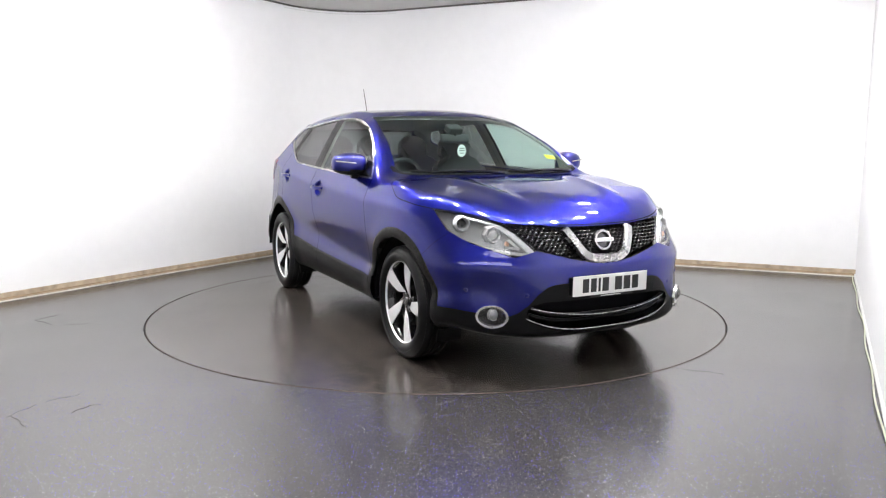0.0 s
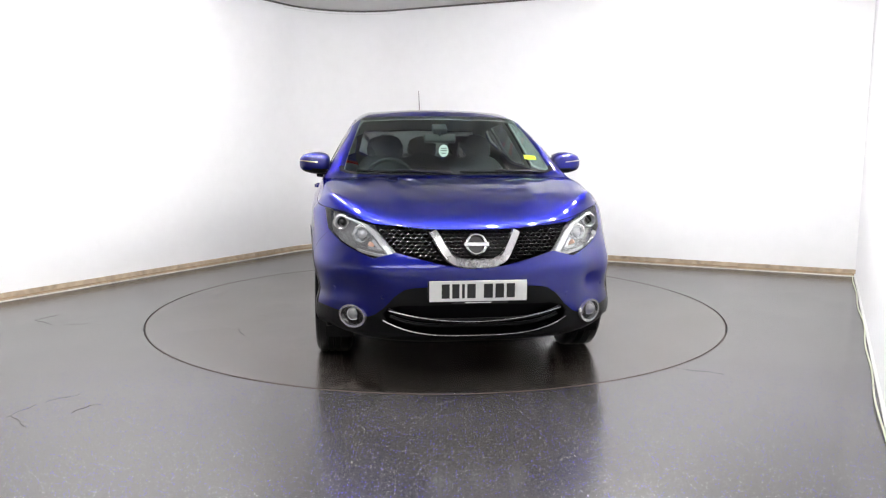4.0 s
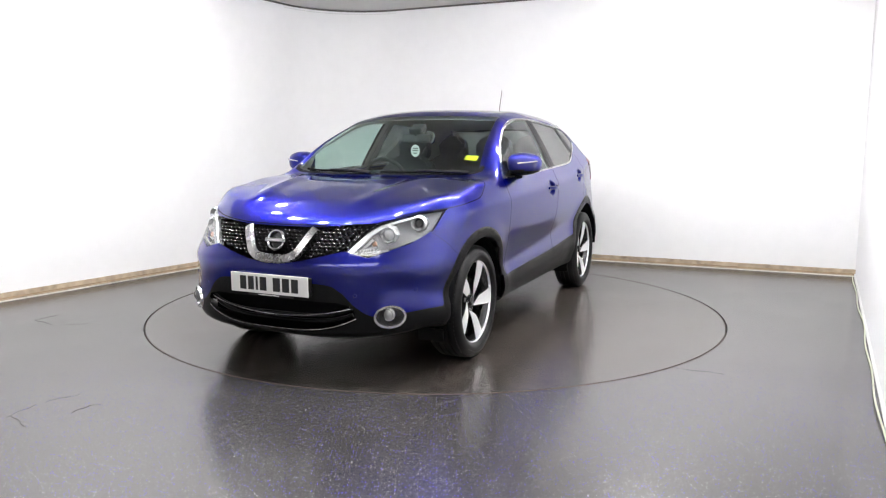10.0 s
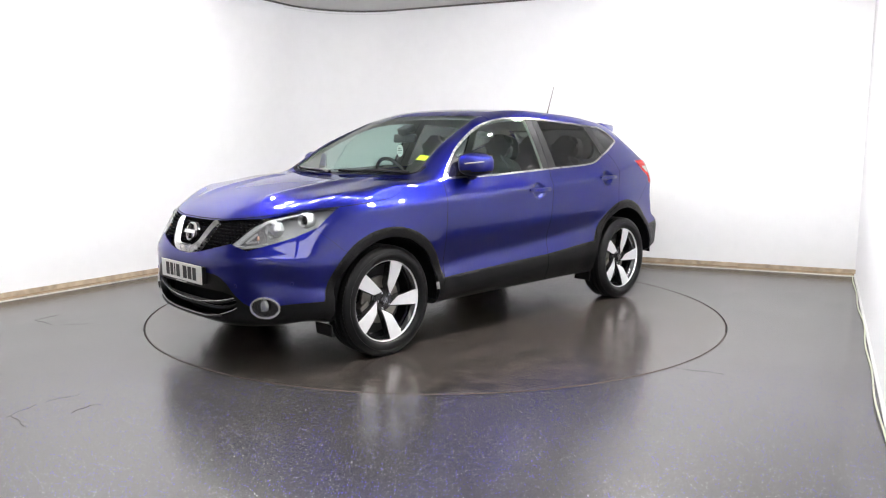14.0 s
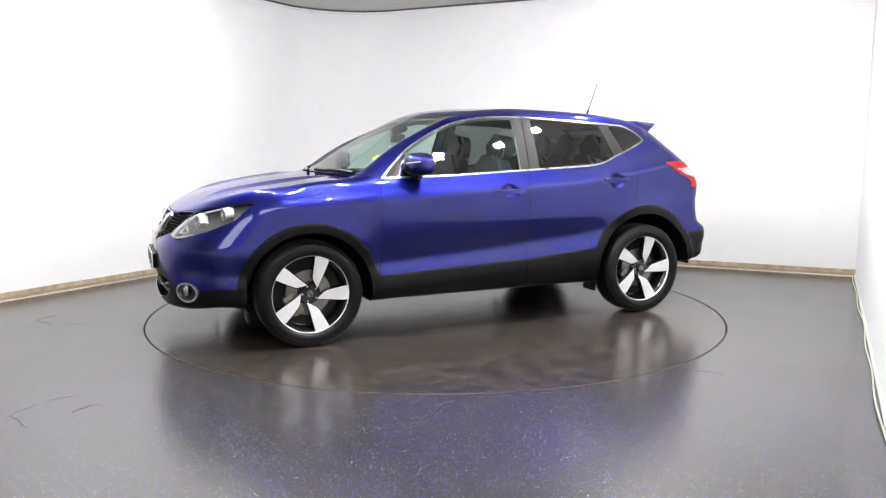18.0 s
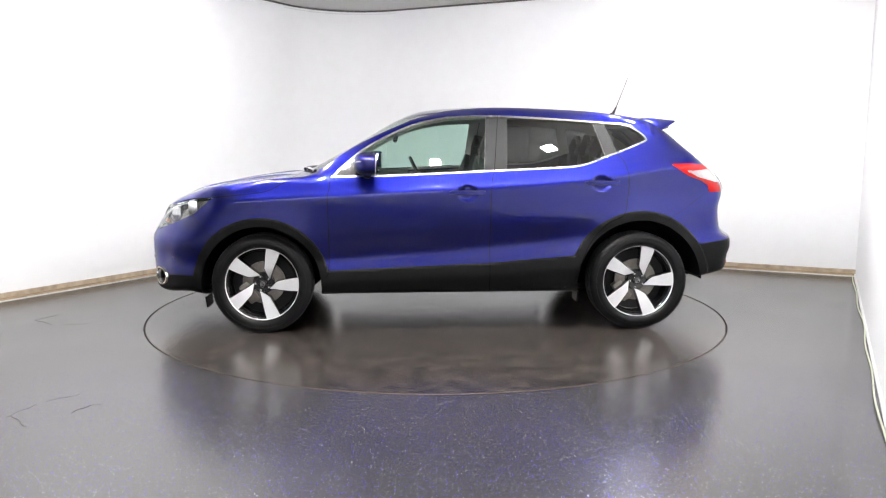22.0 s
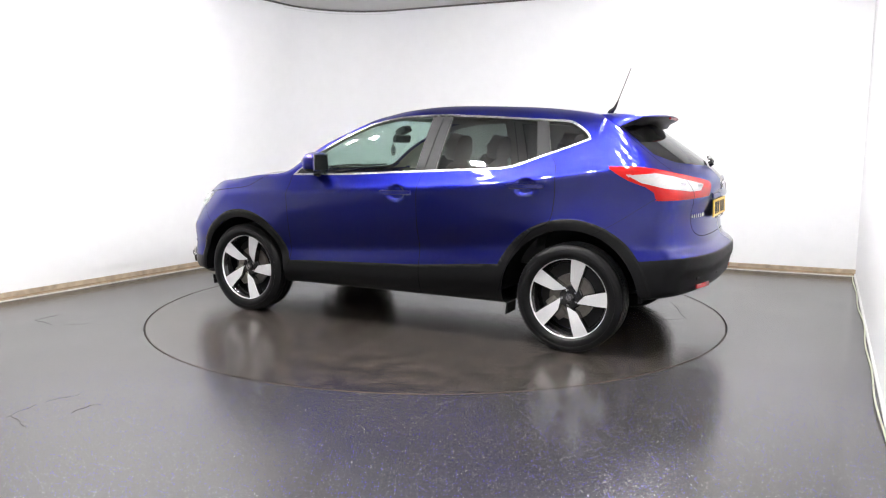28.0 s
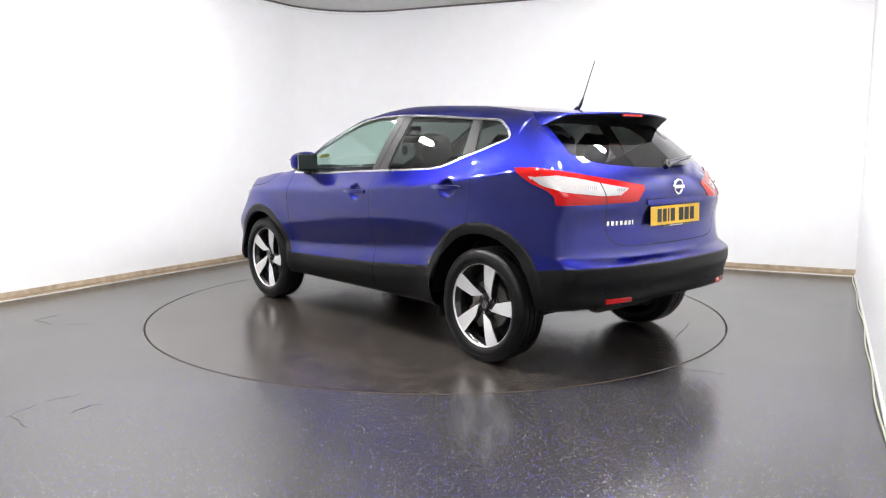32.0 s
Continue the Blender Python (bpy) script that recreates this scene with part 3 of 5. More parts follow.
    tris = np.concatenate([quads[:, [0, 1, 2]], quads[:, [0, 2, 3]]])
    return settle(v), tris


class Skin:
    """The shell's triangles with a label each; split() cuts them along the zero line of any field."""

    def __init__(self, v, t):
        self.v, self.t = v, t
        self.lab = np.zeros(len(t), int)
        self.names = ["body"]

    def split(self, fun, where=None, shift=0.0):
        f = fun(self.v) - shift
        f = np.where(np.abs(f) < 2e-5, 2e-5, f)
        neg = f < 0
        tn = neg[self.t]
        c = tn.sum(1)
        cross = (c > 0) & (c < 3)
        if where is not None:
            cross &= where(self)
        idx = np.nonzero(cross)[0]
        if not len(idx):
            return
        t, n = self.t[idx], tn[idx]
        lone = np.where(n.sum(1) == 1, n.argmax(1), (~n).argmax(1))
        rows = np.arange(len(t))
        a, b, c = t[rows, lone], t[rows, (lone + 1) % 3], t[rows, (lone + 2) % 3]
        ed = np.concatenate([np.stack([a, b], 1), np.stack([a, c], 1)])
        key = np.sort(ed, 1)
        uniq, inv = np.unique(key, axis=0, return_inverse=True)
        inv = inv.ravel()
        fa, fb = f[uniq[:, 0]], f[uniq[:, 1]]
        w = (fa / (fa - fb))[:, None]
        nv = self.v[uniq[:, 0]] * (1 - w) + self.v[uniq[:, 1]] * w
        flat = (np.abs(self.v[uniq[:, 0], 1]) < 1e-6) & (np.abs(self.v[uniq[:, 1], 1]) < 1e-6)
        nv = settle(nv, 1, flat)
        ab, ac = len(self.v) + inv[:len(a)], len(self.v) + inv[len(a):]
        self.v = np.concatenate([self.v, nv])
        keep = np.ones(len(self.t), bool)
        keep[idx] = False
        lab = self.lab[idx]
        self.t = np.concatenate([self.t[keep], np.stack([a, ab, ac], 1), np.stack([ab, b, c], 1), np.stack([ab, c, ac], 1)])
        self.lab = np.concatenate([self.lab[keep], lab, lab, lab])

    def mid(self):
        return self.v[self.t].mean(1)

    def mark(self, name, inside, only=None):
        """Label the triangles whose middle lies inside."""
        if name not in self.names:
            self.names.append(name)
        m = inside(self.mid())
        if only is not None:
            m &= np.isin(self.lab, [self.names.index(o) for o in only if o in self.names])
        self.lab[m] = self.names.index(name)

    def drop(self, inside):
        k = ~inside(self.mid())
        self.t, self.lab = self.t[k], self.lab[k]


def outline_distance(p, poly):
    """Signed distance to a closed outline in a plane: below zero inside."""
    poly = np.array(poly, float)
    a, b = poly, np.roll(poly, -1, 0)
    out = np.full(len(p), 9.0)
    lo, hi = poly.min(0) - 0.12, poly.max(0) + 0.12
    m = ((p > lo) & (p < hi)).all(1)
    q = p[m]
    d = np.full(len(q), 9.0)
    ins = np.zeros(len(q), bool)
    for s, e in zip(a, b):
        w = e - s
        t = np.clip(((q - s) @ w) / (w @ w + 1e-12), 0, 1)
        d = np.minimum(d, np.linalg.norm(q - s - t[:, None] * w, axis=1))
        if s[1] != e[1]:
            hit = ((s[1] > q[:, 1]) != (e[1] > q[:, 1])) & (q[:, 0] < (e[0] - s[0]) * (q[:, 1] - s[1]) / (e[1] - s[1]) + s[0])
            ins ^= hit
    out[m] = np.where(ins, -d, d)
    return out


def line_distance(p, pts):
    """Distance to an open line, signed by the side."""
    pts = np.array(pts, float)
    best, sign = np.full(len(p), 9.0), np.ones(len(p))
    for s, e in zip(pts[:-1], pts[1:]):
        w = e - s
        t = np.clip(((p - s) @ w) / (w @ w), 0, 1)
        q = p - s - t[:, None] * w
        d = np.linalg.norm(q, axis=1)
        side = np.sign(w[0] * q[:, 1] - w[1] * q[:, 0])
        m = d < best
        best[m], sign[m] = d[m], np.where(side[m] == 0, 1, side[m])
    return best * sign


DIAG = 0.7071


def side_plane(v):
    return v[:, [0, 2]]


def front_plane(v):
    return v[:, [1, 2]]


def front_corner(v):
    return np.stack([(v[:, 1] - v[:, 0]) * DIAG, v[:, 2]], 1)


def rear_corner(v):
    return np.stack([(v[:, 1] + v[:, 0]) * DIAG, v[:, 2]], 1)


def field(plane, poly, valid):
    """A split field from an outline in a plane, far from zero where valid() is false."""
    def value(v):
        d = outline_distance(plane(v), poly)
        return np.where(valid(v), d, 9.0)
    return value


# outlines of the body's openings and panels
DLO_OUT = curve_through([(0.842, 1.080), (0.74, 1.178), (0.607, 1.285), (0.417, 1.388), (0.256, 1.453), (0.096, 1.490), (-0.063, 1.508), (-0.341, 1.512), (-0.659, 1.498), (-1.055, 1.472)], 5) \
    + curve_through([(-1.225, 1.462), (-1.275, 1.448), (-1.365, 1.392), (-1.398, 1.345), (-1.365, 1.322), (-1.195, 1.257), (-1.079, 1.218), (-0.964, 1.174), (-0.847, 1.150), (-0.652, 1.138), (-0.261, 1.121), (0.330, 1.092)], 5)
HEADLAMP = [(-1.222, 0.738), (-1.158, 0.797), (-1.080, 0.862), (-0.95, 0.893), (-0.80, 0.922), (-0.590, 0.944), (-0.635, 0.900), (-0.70, 0.832), (-0.85, 0.770), (-1.0, 0.728), (-1.10, 0.700)]
TAILLAMP = [(-0.512, 1.174), (-0.632, 1.176), (-0.788, 1.156), (-0.981, 1.122), (-1.235, 1.078), (-1.245, 1.058), (-1.195, 0.990), (-0.97, 0.980), (-0.73, 0.974), (-0.722, 1.022), (-0.68, 1.055), (-0.60, 1.090), (-0.55, 1.125), (-0.515, 1.155)]
TAIL_WHITE = [(-0.59, 1.125), (-0.74, 1.134), (-0.88, 1.112), (-0.984, 1.090), (-1.143, 1.062), (-1.09, 1.026), (-0.98, 1.023), (-0.78, 1.045), (-0.66, 1.080)]
UPPER_GRILLE = curve_through([(-0.1, 0.851), (0.0, 0.851), (0.25, 0.856), (0.50, 0.876), (0.535, 0.862), (0.43, 0.742), (0.40, 0.728), (0.20, 0.678), (0.06, 0.655), (0.0, 0.655), (-0.1, 0.655)], 3)
LOWER_BLACK = [(-0.1, 0.565), (0.20, 0.562), (0.34, 0.554), (0.385, 0.544), (0.437, 0.507), (0.491, 0.444), (0.545, 0.400), (0.60, 0.378), (0.65, 0.340), (0.65, 0.10), (-0.1, 0.10)]
LOWER_MOUTH = [(-0.1, 0.462), (0.40, 0.458), (0.475, 0.440), (0.500, 0.405), (0.46, 0.345), (0.36, 0.305), (0.20, 0.288), (-0.1, 0.284)]


def bonnet_edge(v):
    """Height above the bonnet's lower edge, round the nose and along the wings."""
    x, y, z = np.abs(v[:, 0]), np.abs(v[:, 1]), v[:, 2]
    side = np.interp(x, (1.0, 1.065, 1.08, 1.112, 1.145, 1.177, 1.215, 1.25, 1.29, 1.35, 1.42, 1.645, 1.80, 1.9), (1.3, 1.13, 1.110, 1.074, 1.054, 1.036, 1.015, 0.998, 0.985, 0.976, 0.969, 0.944, 0.932, 0.925))
    nose = np.interp(y, (0, 0.25, 0.4, 0.5, 0.6, 0.7, 0.8), (0.858, 0.862, 0.874, 0.886, 0.902, 0.919, 0.93))
    w = ramp01(x, 1.74, 1.94)
    return np.where(v[:, 0] > 0.9, z - (side * (1 - w) + nose * w), -9)


def cowl_edge(v):
    """Ahead of the windscreen's foot."""
    return np.where(v[:, 2] > 0.98, v[:, 0] - (1.115 - 0.18 * (v[:, 1] / 0.72) ** 2), -9)


def screen_field(v):
    """Inside the windscreen below zero."""
    x, y, z = v.T
    side = np.abs(y) - np.interp(z, (1.05, 1.12, 1.25, 1.40, 1.50, 1.56), (0.735, 0.716, 0.676, 0.622, 0.582, 0.556))
    head = z - (1.522 - 0.010 * (y / 0.6) ** 2)
    foot = x - (1.085 - 0.18 * (y / 0.72) ** 2)
    d = np.maximum(np.maximum(side, head), foot)
    return np.where(x > 0.0, d, 9.0)


def rear_screen_field(v):
    x, y, z = v.T
    ay = np.abs(y)
    foot = 1.172 + 0.04 * (ay / 0.6) ** 2 + 0.16 * np.maximum(ay - 0.45, 0) ** 1.5 * 4 - z
    side = ay - np.interp(z, (1.15, 1.25, 1.35, 1.48), (0.62, 0.60, 0.575, 0.545))
    head = z - 1.475
    return np.where(x < -1.4, np.maximum(np.maximum(side, head), foot), 9.0)


TAILGATE = curve_through([(-0.1, 0.735), (0.0, 0.735), (0.36, 0.738), (0.48, 0.752), (0.545, 0.79), (0.572, 0.87), (0.585, 0.98), (0.60, 1.10), (0.632, 1.22), (0.612, 1.36), (0.585, 1.5), (-0.1, 1.5)], 4)


def tailgate_field(v):
    d = outline_distance(front_plane(v), TAILGATE)
    return np.where(v[:, 0] < -1.35, np.maximum(d, (v[:, 0] + 1.52) * 0.9), 9.0)


def on_side(v):
    return v[:, 1] > 0.42


skin = Skin(*surface_net())
skin.split(lambda v: -v[:, 1])
skin.drop(lambda c: c[:, 1] < 0)
skin.v[np.abs(skin.v[:, 1]) < 1e-4, 1] = 0.0

# wheel openings
def opening(v):
    return np.where(v[:, 1] > 0.5, hub_distance(v[:, 0], v[:, 2]) - np.where(v[:, 0] > 0, 0.412, 0.444), 9.0)
skin.split(opening)
skin.drop(lambda c: (opening(c) < 0))

# black cladding: sills, arches, bumper skirts
def clad_field(v):
    x, y, z = v.T
    arch = np.where(np.abs(z - 0.6) < 0.6, hub_distance(x, z) - arch_radius(x, z), 9)
    sill = np.where(np.abs(x) < 1.25, z - clad_height(x), 9)
    side = np.minimum(arch, sill)
    fr = z - np.interp(y, (0.45, 0.56, 0.66, 0.731, 0.80, 0.86), (0.30, 0.385, 0.385, 0.399, 0.409, 0.411))
    rr = z - np.interp(x, (-2.2, -2.0, -1.7), (0.645, 0.640, 0.606))
    d = np.where(y > 0.5, side, 9)
    d = np.minimum(d, np.where(x > 1.45, fr, 9))
    d = np.minimum(d, np.where(x < -1.55, rr, 9))
    return d
skin.split(clad_field)
skin.mark("cladding", lambda c: clad_field(c) < 0)
front_face = lambda v: (v[:, 0] > 1.75)
black = field(front_plane, LOWER_BLACK, front_face)
skin.split(black)
skin.mark("cladding", lambda c: black(c) < 0)
mouth = field(front_plane, LOWER_MOUTH, front_face)
skin.split(mouth)
skin.drop(lambda c: mouth(c) < 0)

# lamps and grille
lamp_f = field(front_corner, HEADLAMP, lambda v: v[:, 0] > 1.5)
skin.split(lamp_f)
skin.mark("headlamp", lambda c: lamp_f(c) < 0)
lamp_r = field(rear_corner, TAILLAMP, lambda v: v[:, 0] < -1.3)
skin.split(lamp_r)
skin.mark("taillamp", lambda c: lamp_r(c) < 0)
lamp_w = field(rear_corner, TAIL_WHITE, lambda v: v[:, 0] < -1.3)
skin.split(lamp_w)
skin.mark("taillamp_white", lambda c: lamp_w(c) < 0)
grille = field(front_plane, UPPER_GRILLE, front_face)
skin.split(grille)
skin.drop(lambda c: grille(c) < 0)

# glazing
dlo = field(side_plane, DLO_OUT, on_side)
CHROME_W = 0.0115
skin.split(dlo)
skin.split(dlo, shift=-CHROME_W)
skin.mark("window_chrome", lambda c: (dlo(c) < 0) & (dlo(c) > -CHROME_W), ["body"])
skin.mark("pillar", lambda c: dlo(c) <= -CHROME_W, ["body"])


def slanted(x_top, x_low):
    """Ahead of a slanted upright line on the side, positive forwards."""
    return lambda v: np.where((v[:, 1] > 0.4) & (v[:, 2] > 1.0), v[:, 0] - (x_low + (x_top - x_low) * (v[:, 2] - 1.12) / 0.37), -9.0)


UPRIGHTS = [slanted(-0.245, -0.215), slanted(-0.398, -0.374), slanted(-1.010, -1.105), slanted(-1.086, -1.205)]
mirror_post = lambda v: np.where((v[:, 1] > 0.4) & (v[:, 2] > 1.0), 0.62 - v[:, 0] + (v[:, 2] - 1.09) * 0.12, -9.0)
for u in UPRIGHTS:
    skin.split(u, lambda s: s.lab == s.names.index("pillar"))
skin.split(mirror_post, lambda s: s.lab == s.names.index("pillar"))
inner = lambda c: dlo(c) < -CHROME_W
skin.mark("front_window", lambda c: inner(c) & (UPRIGHTS[0](c) > 0) & (mirror_post(c) > 0), ["pillar"])
skin.mark("rear_window", lambda c: inner(c) & (UPRIGHTS[1](c) < 0) & (UPRIGHTS[2](c) > 0), ["pillar"])
skin.mark("quarter_window", lambda c: inner(c) & (UPRIGHTS[3](c) < 0), ["pillar"])
skin.mark("mirror_sail", lambda c: inner(c) & (mirror_post(c) <= 0), ["pillar"])
skin.split(screen_field)
skin.mark("windscreen", lambda c: screen_field(c) < 0, ["body"])
skin.split(cowl_edge)
skin.mark("cowl", lambda c: (screen_field(c) > 0) & (cowl_edge(c) < 0) & (c[:, 0] > 0.75) & (c[:, 2] > 1.03) & (np.abs(c[:, 1]) < 0.74) & (screen_field(c) < 0.06) & (c[:, 0] > 1.06 - 0.18 * (c[:, 1] / 0.72) ** 2), ["body"])
skin.split(rear_screen_field)
skin.mark("rear_screen", lambda c: rear_screen_field(c) < 0, ["body"])

# panel gaps: cut both sides of each joint, sink the middle
GAP = 0.0026
FRONT_GAP = curve_through([(0.88, 0.40), (0.858, 0.46), (0.856, 0.79), (0.858, 0.95), (0.845, 1.02), (0.842, 1.080)], 4)
MID_GAP = curve_through([(-0.258, 0.27), (-0.258, 0.503), (-0.257, 0.752), (-0.263, 1.025), (-0.285, 1.121)], 4)
PILLAR_GAP = [(-0.285, 1.121), (-0.331, 1.512)]
REAR_GAP = curve_through([(-0.86, 0.36), (-0.895, 0.47), (-0.96, 0.62), (-1.08, 0.76), (-1.195, 0.825), (-1.222, 0.95), (-1.227, 1.08), (-1.205, 1.19), (-1.155, 1.247)], 4)
WING_GAP = [(1.83, 0.845), (1.793, 0.814), (1.735, 0.763), (1.68, 0.708), (1.61, 0.66), (1.55, 0.60)]
QUARTER_GAP = [(-1.46, 0.76), (-1.50, 0.772), (-1.63, 0.85), (-1.82, 0.98)]


def gap_field(pts, slim=1.0):
    """Distance to a joint in the side view; slim above 1 makes it that much narrower."""
    lo, hi = np.array(pts).min(0) - 0.02, np.array(pts).max(0) + 0.02

    def value(v):
        p = side_plane(v)
        m = (v[:, 1] > 0.42) & ((p > lo) & (p < hi)).all(1)
        out = np.full(len(v), 9.0)
        if m.any():
            out[m] = line_distance(p[m], pts) * slim
        return out
    return value


side_gaps = [gap_field(p) for p in (FRONT_GAP, MID_GAP, PILLAR_GAP, REAR_GAP)] + [gap_field(p, 2.2) for p in (WING_GAP, QUARTER_GAP)]
glassy = lambda s: np.isin(s.lab, [s.names.index(n) for n in ("body", "cladding", "pillar", "window_chrome")])
painted = lambda s: s.lab == s.names.index("body")
for g, ok in [(g, glassy) for g in side_gaps] + [(bonnet_edge, painted), (tailgate_field, painted), (cowl_edge, painted)]:
    for s in (-GAP, 0.0, GAP):
        skin.split(g, ok, s)
all_gaps = lambda c: np.minimum.reduce([np.abs(g(c)) for g in side_gaps])
skin.mark("seal", lambda c: all_gaps(c) < GAP, ["body", "cladding", "pillar", "window_chrome"])
on_bonnet = lambda c: (np.abs(bonnet_edge(c)) < GAP) & (c[:, 0] > 1.05)
skin.mark("seal", on_bonnet, ["body"])
skin.mark("seal", lambda c: (np.abs(tailgate_field(c)) < GAP), ["body"])
skin.mark("bonnet", lambda c: (bonnet_edge(c) > 0) & (cowl_edge(c) > 0) & (c[:, 0] > 0.9), ["body"])
skin.mark("tailgate", lambda c: tailgate_field(c) < 0, ["body"])
x_on = lambda pts: (lambda z: np.interp(z, [p[1] for p in pts], [p[0] for p in pts]))
front_x, mid_x, rear_x = x_on(FRONT_GAP), x_on(MID_GAP + PILLAR_GAP[1:]), x_on(REAR_GAP)
on_door = lambda c: (c[:, 1] > 0.5) & (c[:, 2] < 1.17 + 0.12 * (c[:, 0] < -0.8)) & (c[:, 2] > 0.26)
skin.mark("front_door", lambda c: on_door(c) & (c[:, 0] < front_x(c[:, 2])) & (c[:, 0] > mid_x(c[:, 2])) & (c[:, 2] < 1.13), ["body"])
skin.mark("rear_door", lambda c: on_door(c) & (c[:, 0] <= mid_x(c[:, 2])) & (c[:, 0] > rear_x(c[:, 2])) & (dlo(c) > -0.001) & (c[:, 2] < 1.26), ["body"])
skin.mark("front_door_sill", lambda c: on_door(c) & (c[:, 0] < front_x(c[:, 2])) & (c[:, 0] > mid_x(c[:, 2])) & (hub_distance(c[:, 0], c[:, 2]) > 0.474), ["cladding"])
skin.mark("rear_door_sill", lambda c: on_door(c) & (c[:, 0] <= mid_x(c[:, 2])) & (c[:, 0] > -0.895) & (c[:, 2] < clad_height(c[:, 0]) + 0.001), ["cladding"])
wing_x, quarter_z = x_on(WING_GAP), lambda x: np.interp(-x, [-p[0] for p in QUARTER_GAP], [p[1] for p in QUARTER_GAP])
skin.mark("front_bumper", lambda c: (c[:, 0] > 1.6) & (c[:, 2] < 0.93) & ((c[:, 0] > wing_x(c[:, 2])) | (c[:, 1] < 0.7)), ["body"])
skin.mark("rear_bumper", lambda c: (c[:, 0] < -1.46) & (c[:, 2] < np.where(c[:, 1] > 0.72, quarter_z(c[:, 0]), 0.985)), ["body"])
skin.mark("front_skirt", lambda c: (c[:, 0] > 1.45) & ((hub_distance(c[:, 0], c[:, 2]) > 0.474) | (c[:, 1] < 0.5)), ["cladding"])
skin.mark("rear_skirt", lambda c: (c[:, 0] < -1.55) & ((hub_distance(c[:, 0], c[:, 2]) > 0.512) | (c[:, 1] < 0.5)), ["cladding"])
skin.mark("front_arch", lambda c: (c[:, 0] > 0.8) & (c[:, 1] > 0.5) & (c[:, 2] > 0.2), ["cladding"])
skin.mark("rear_arch", lambda c: (c[:, 0] < -0.88) & (c[:, 1] > 0.5) & (c[:, 2] > 0.2), ["cladding"])
skin.mark("roof", lambda c: (c[:, 2] > 1.40) & (c[:, 1] < 0.60) & (c[:, 0] < 0.35), ["body"])
skin.mark("front_wing", lambda c: (c[:, 0] > 0.8) & (c[:, 1] > 0.5) & (c[:, 2] < 1.12), ["body"])
skin.mark("underside", lambda c: (c[:, 2] < 0.27) & (np.abs(c[:, 0]) < 1.9), ["cladding", "body"])
NORMALS = grad(skin.v)
NORMALS /= np.linalg.norm(NORMALS, axis=1)[:, None]
# sink the middle of each joint
mid_gap = np.minimum.reduce([np.abs(g(skin.v)) for g in side_gaps] + [np.where(skin.v[:, 0] > 1.1, np.abs(bonnet_edge(skin.v)), 9), np.abs(tailgate_field(skin.v))])
in_seal = np.zeros(len(skin.v), bool)
in_seal[np.unique(skin.t[skin.lab == skin.names.index("seal")])] = True
skin.v[in_seal & (mid_gap < 0.0008)] -= 0.007 * NORMALS[in_seal & (mid_gap < 0.0008)]


def skin_mesh(name, labels, side, offset=0.0, keep=None):
    """A mesh of some labelled triangles: side 1 left, -1 right, 0 both."""
    m = np.isin(skin.lab, [skin.names.index(n) for n in labels if n in skin.names])
    if keep is not None:
        m &= keep(skin.mid())
    t = skin.t[m]
    used, inv = np.unique(t, return_inverse=True)
    t = inv.reshape(-1, 3)
    v, n = skin.v[used] + offset * NORMALS[used], NORMALS[used]
    flip = np.array([1, -1, 1])
    if side == -1:
        v, n, t = v * flip, n * flip, t[:, ::-1]
    elif side == 0:
        twin = np.where(np.abs(v[:, 1]) < 1e-5, np.arange(len(v)), np.arange(len(v)) + len(v))
        n[np.abs(v[:, 1]) < 1e-5, 1] = 0.0
        t = np.concatenate([t, twin[t[:, ::-1]]])
        v, n = np.concatenate([v, v * flip]), np.concatenate([n, n * flip])
        used = np.unique(t)
        back = np.zeros(len(v), int)
        back[used] = np.arange(len(used))
        v, n, t = v[used], n[used], back[t]
    me = bpy.data.meshes.new(name)
    me.from_pydata(v.tolist(), [], t.tolist())
    me.shade_smooth()
    me.normals_split_custom_set_from_vertices(n.tolist())
    return me


car = tagged(new("car"), "glossy metallic blue crossover car with black plastic cladding", "car")


def skin_part(name, labels, side, material, parent=None, label="", offset=0.0, keep=None):
    return link_mesh(name, skin_mesh(name, labels, side, offset, keep), material, parent or car, label)


for s in (1, -1):
    skin_part("side_panel", ["body"], s, PAINT, label="blue pillars and rear quarter")
skin_part("roof", ["roof"], 0, PAINT)
bonnet = skin_part("bonnet", ["bonnet"], 0, PAINT, label="sculpted blue bonnet")
tailgate = skin_part("tailgate", ["tailgate"], 0, PAINT, label="blue tailgate")
front_bumper = skin_part("front_bumper", ["front_bumper"], 0, PAINT, label="blue front bumper")
rear_bumper = skin_part("rear_bumper", ["rear_bumper"], 0, PAINT, label="blue upper rear bumper")
skin_part("front_skirt", ["front_skirt"], 0, CLADDING, front_bumper, "black plastic bumper skirt")
skin_part("rear_skirt", ["rear_skirt"], 0, CLADDING, rear_bumper, "black plastic bumper skirt")
skin_part("underside", ["underside", "cladding"], 0, CLADDING, label="black underside")
seal_fields = [("front_door_seal", side_gaps[0]), ("centre_door_seal", side_gaps[1]), ("pillar_seal", side_gaps[2]), ("rear_door_seal", side_gaps[3]), ("wing_joint", side_gaps[4]), ("quarter_joint", side_gaps[5])]
for s in (1, -1):
    for i, (seal_name, g) in enumerate(seal_fields):
        skin_part(seal_name, ["seal"], s, SEAL, label="dark rubber panel joint", keep=lambda c: (np.abs(g(c)) < GAP * 1.01) & (np.minimum.reduce([np.abs(h(c)) for _, h in seal_fields[:i]] + [np.full(len(c), 9.0)]) >= GAP))
skin_part("bonnet_joint", ["seal"], 0, SEAL, label="dark panel joint", keep=lambda c: (all_gaps(c) >= GAP) & (c[:, 0] > 0))
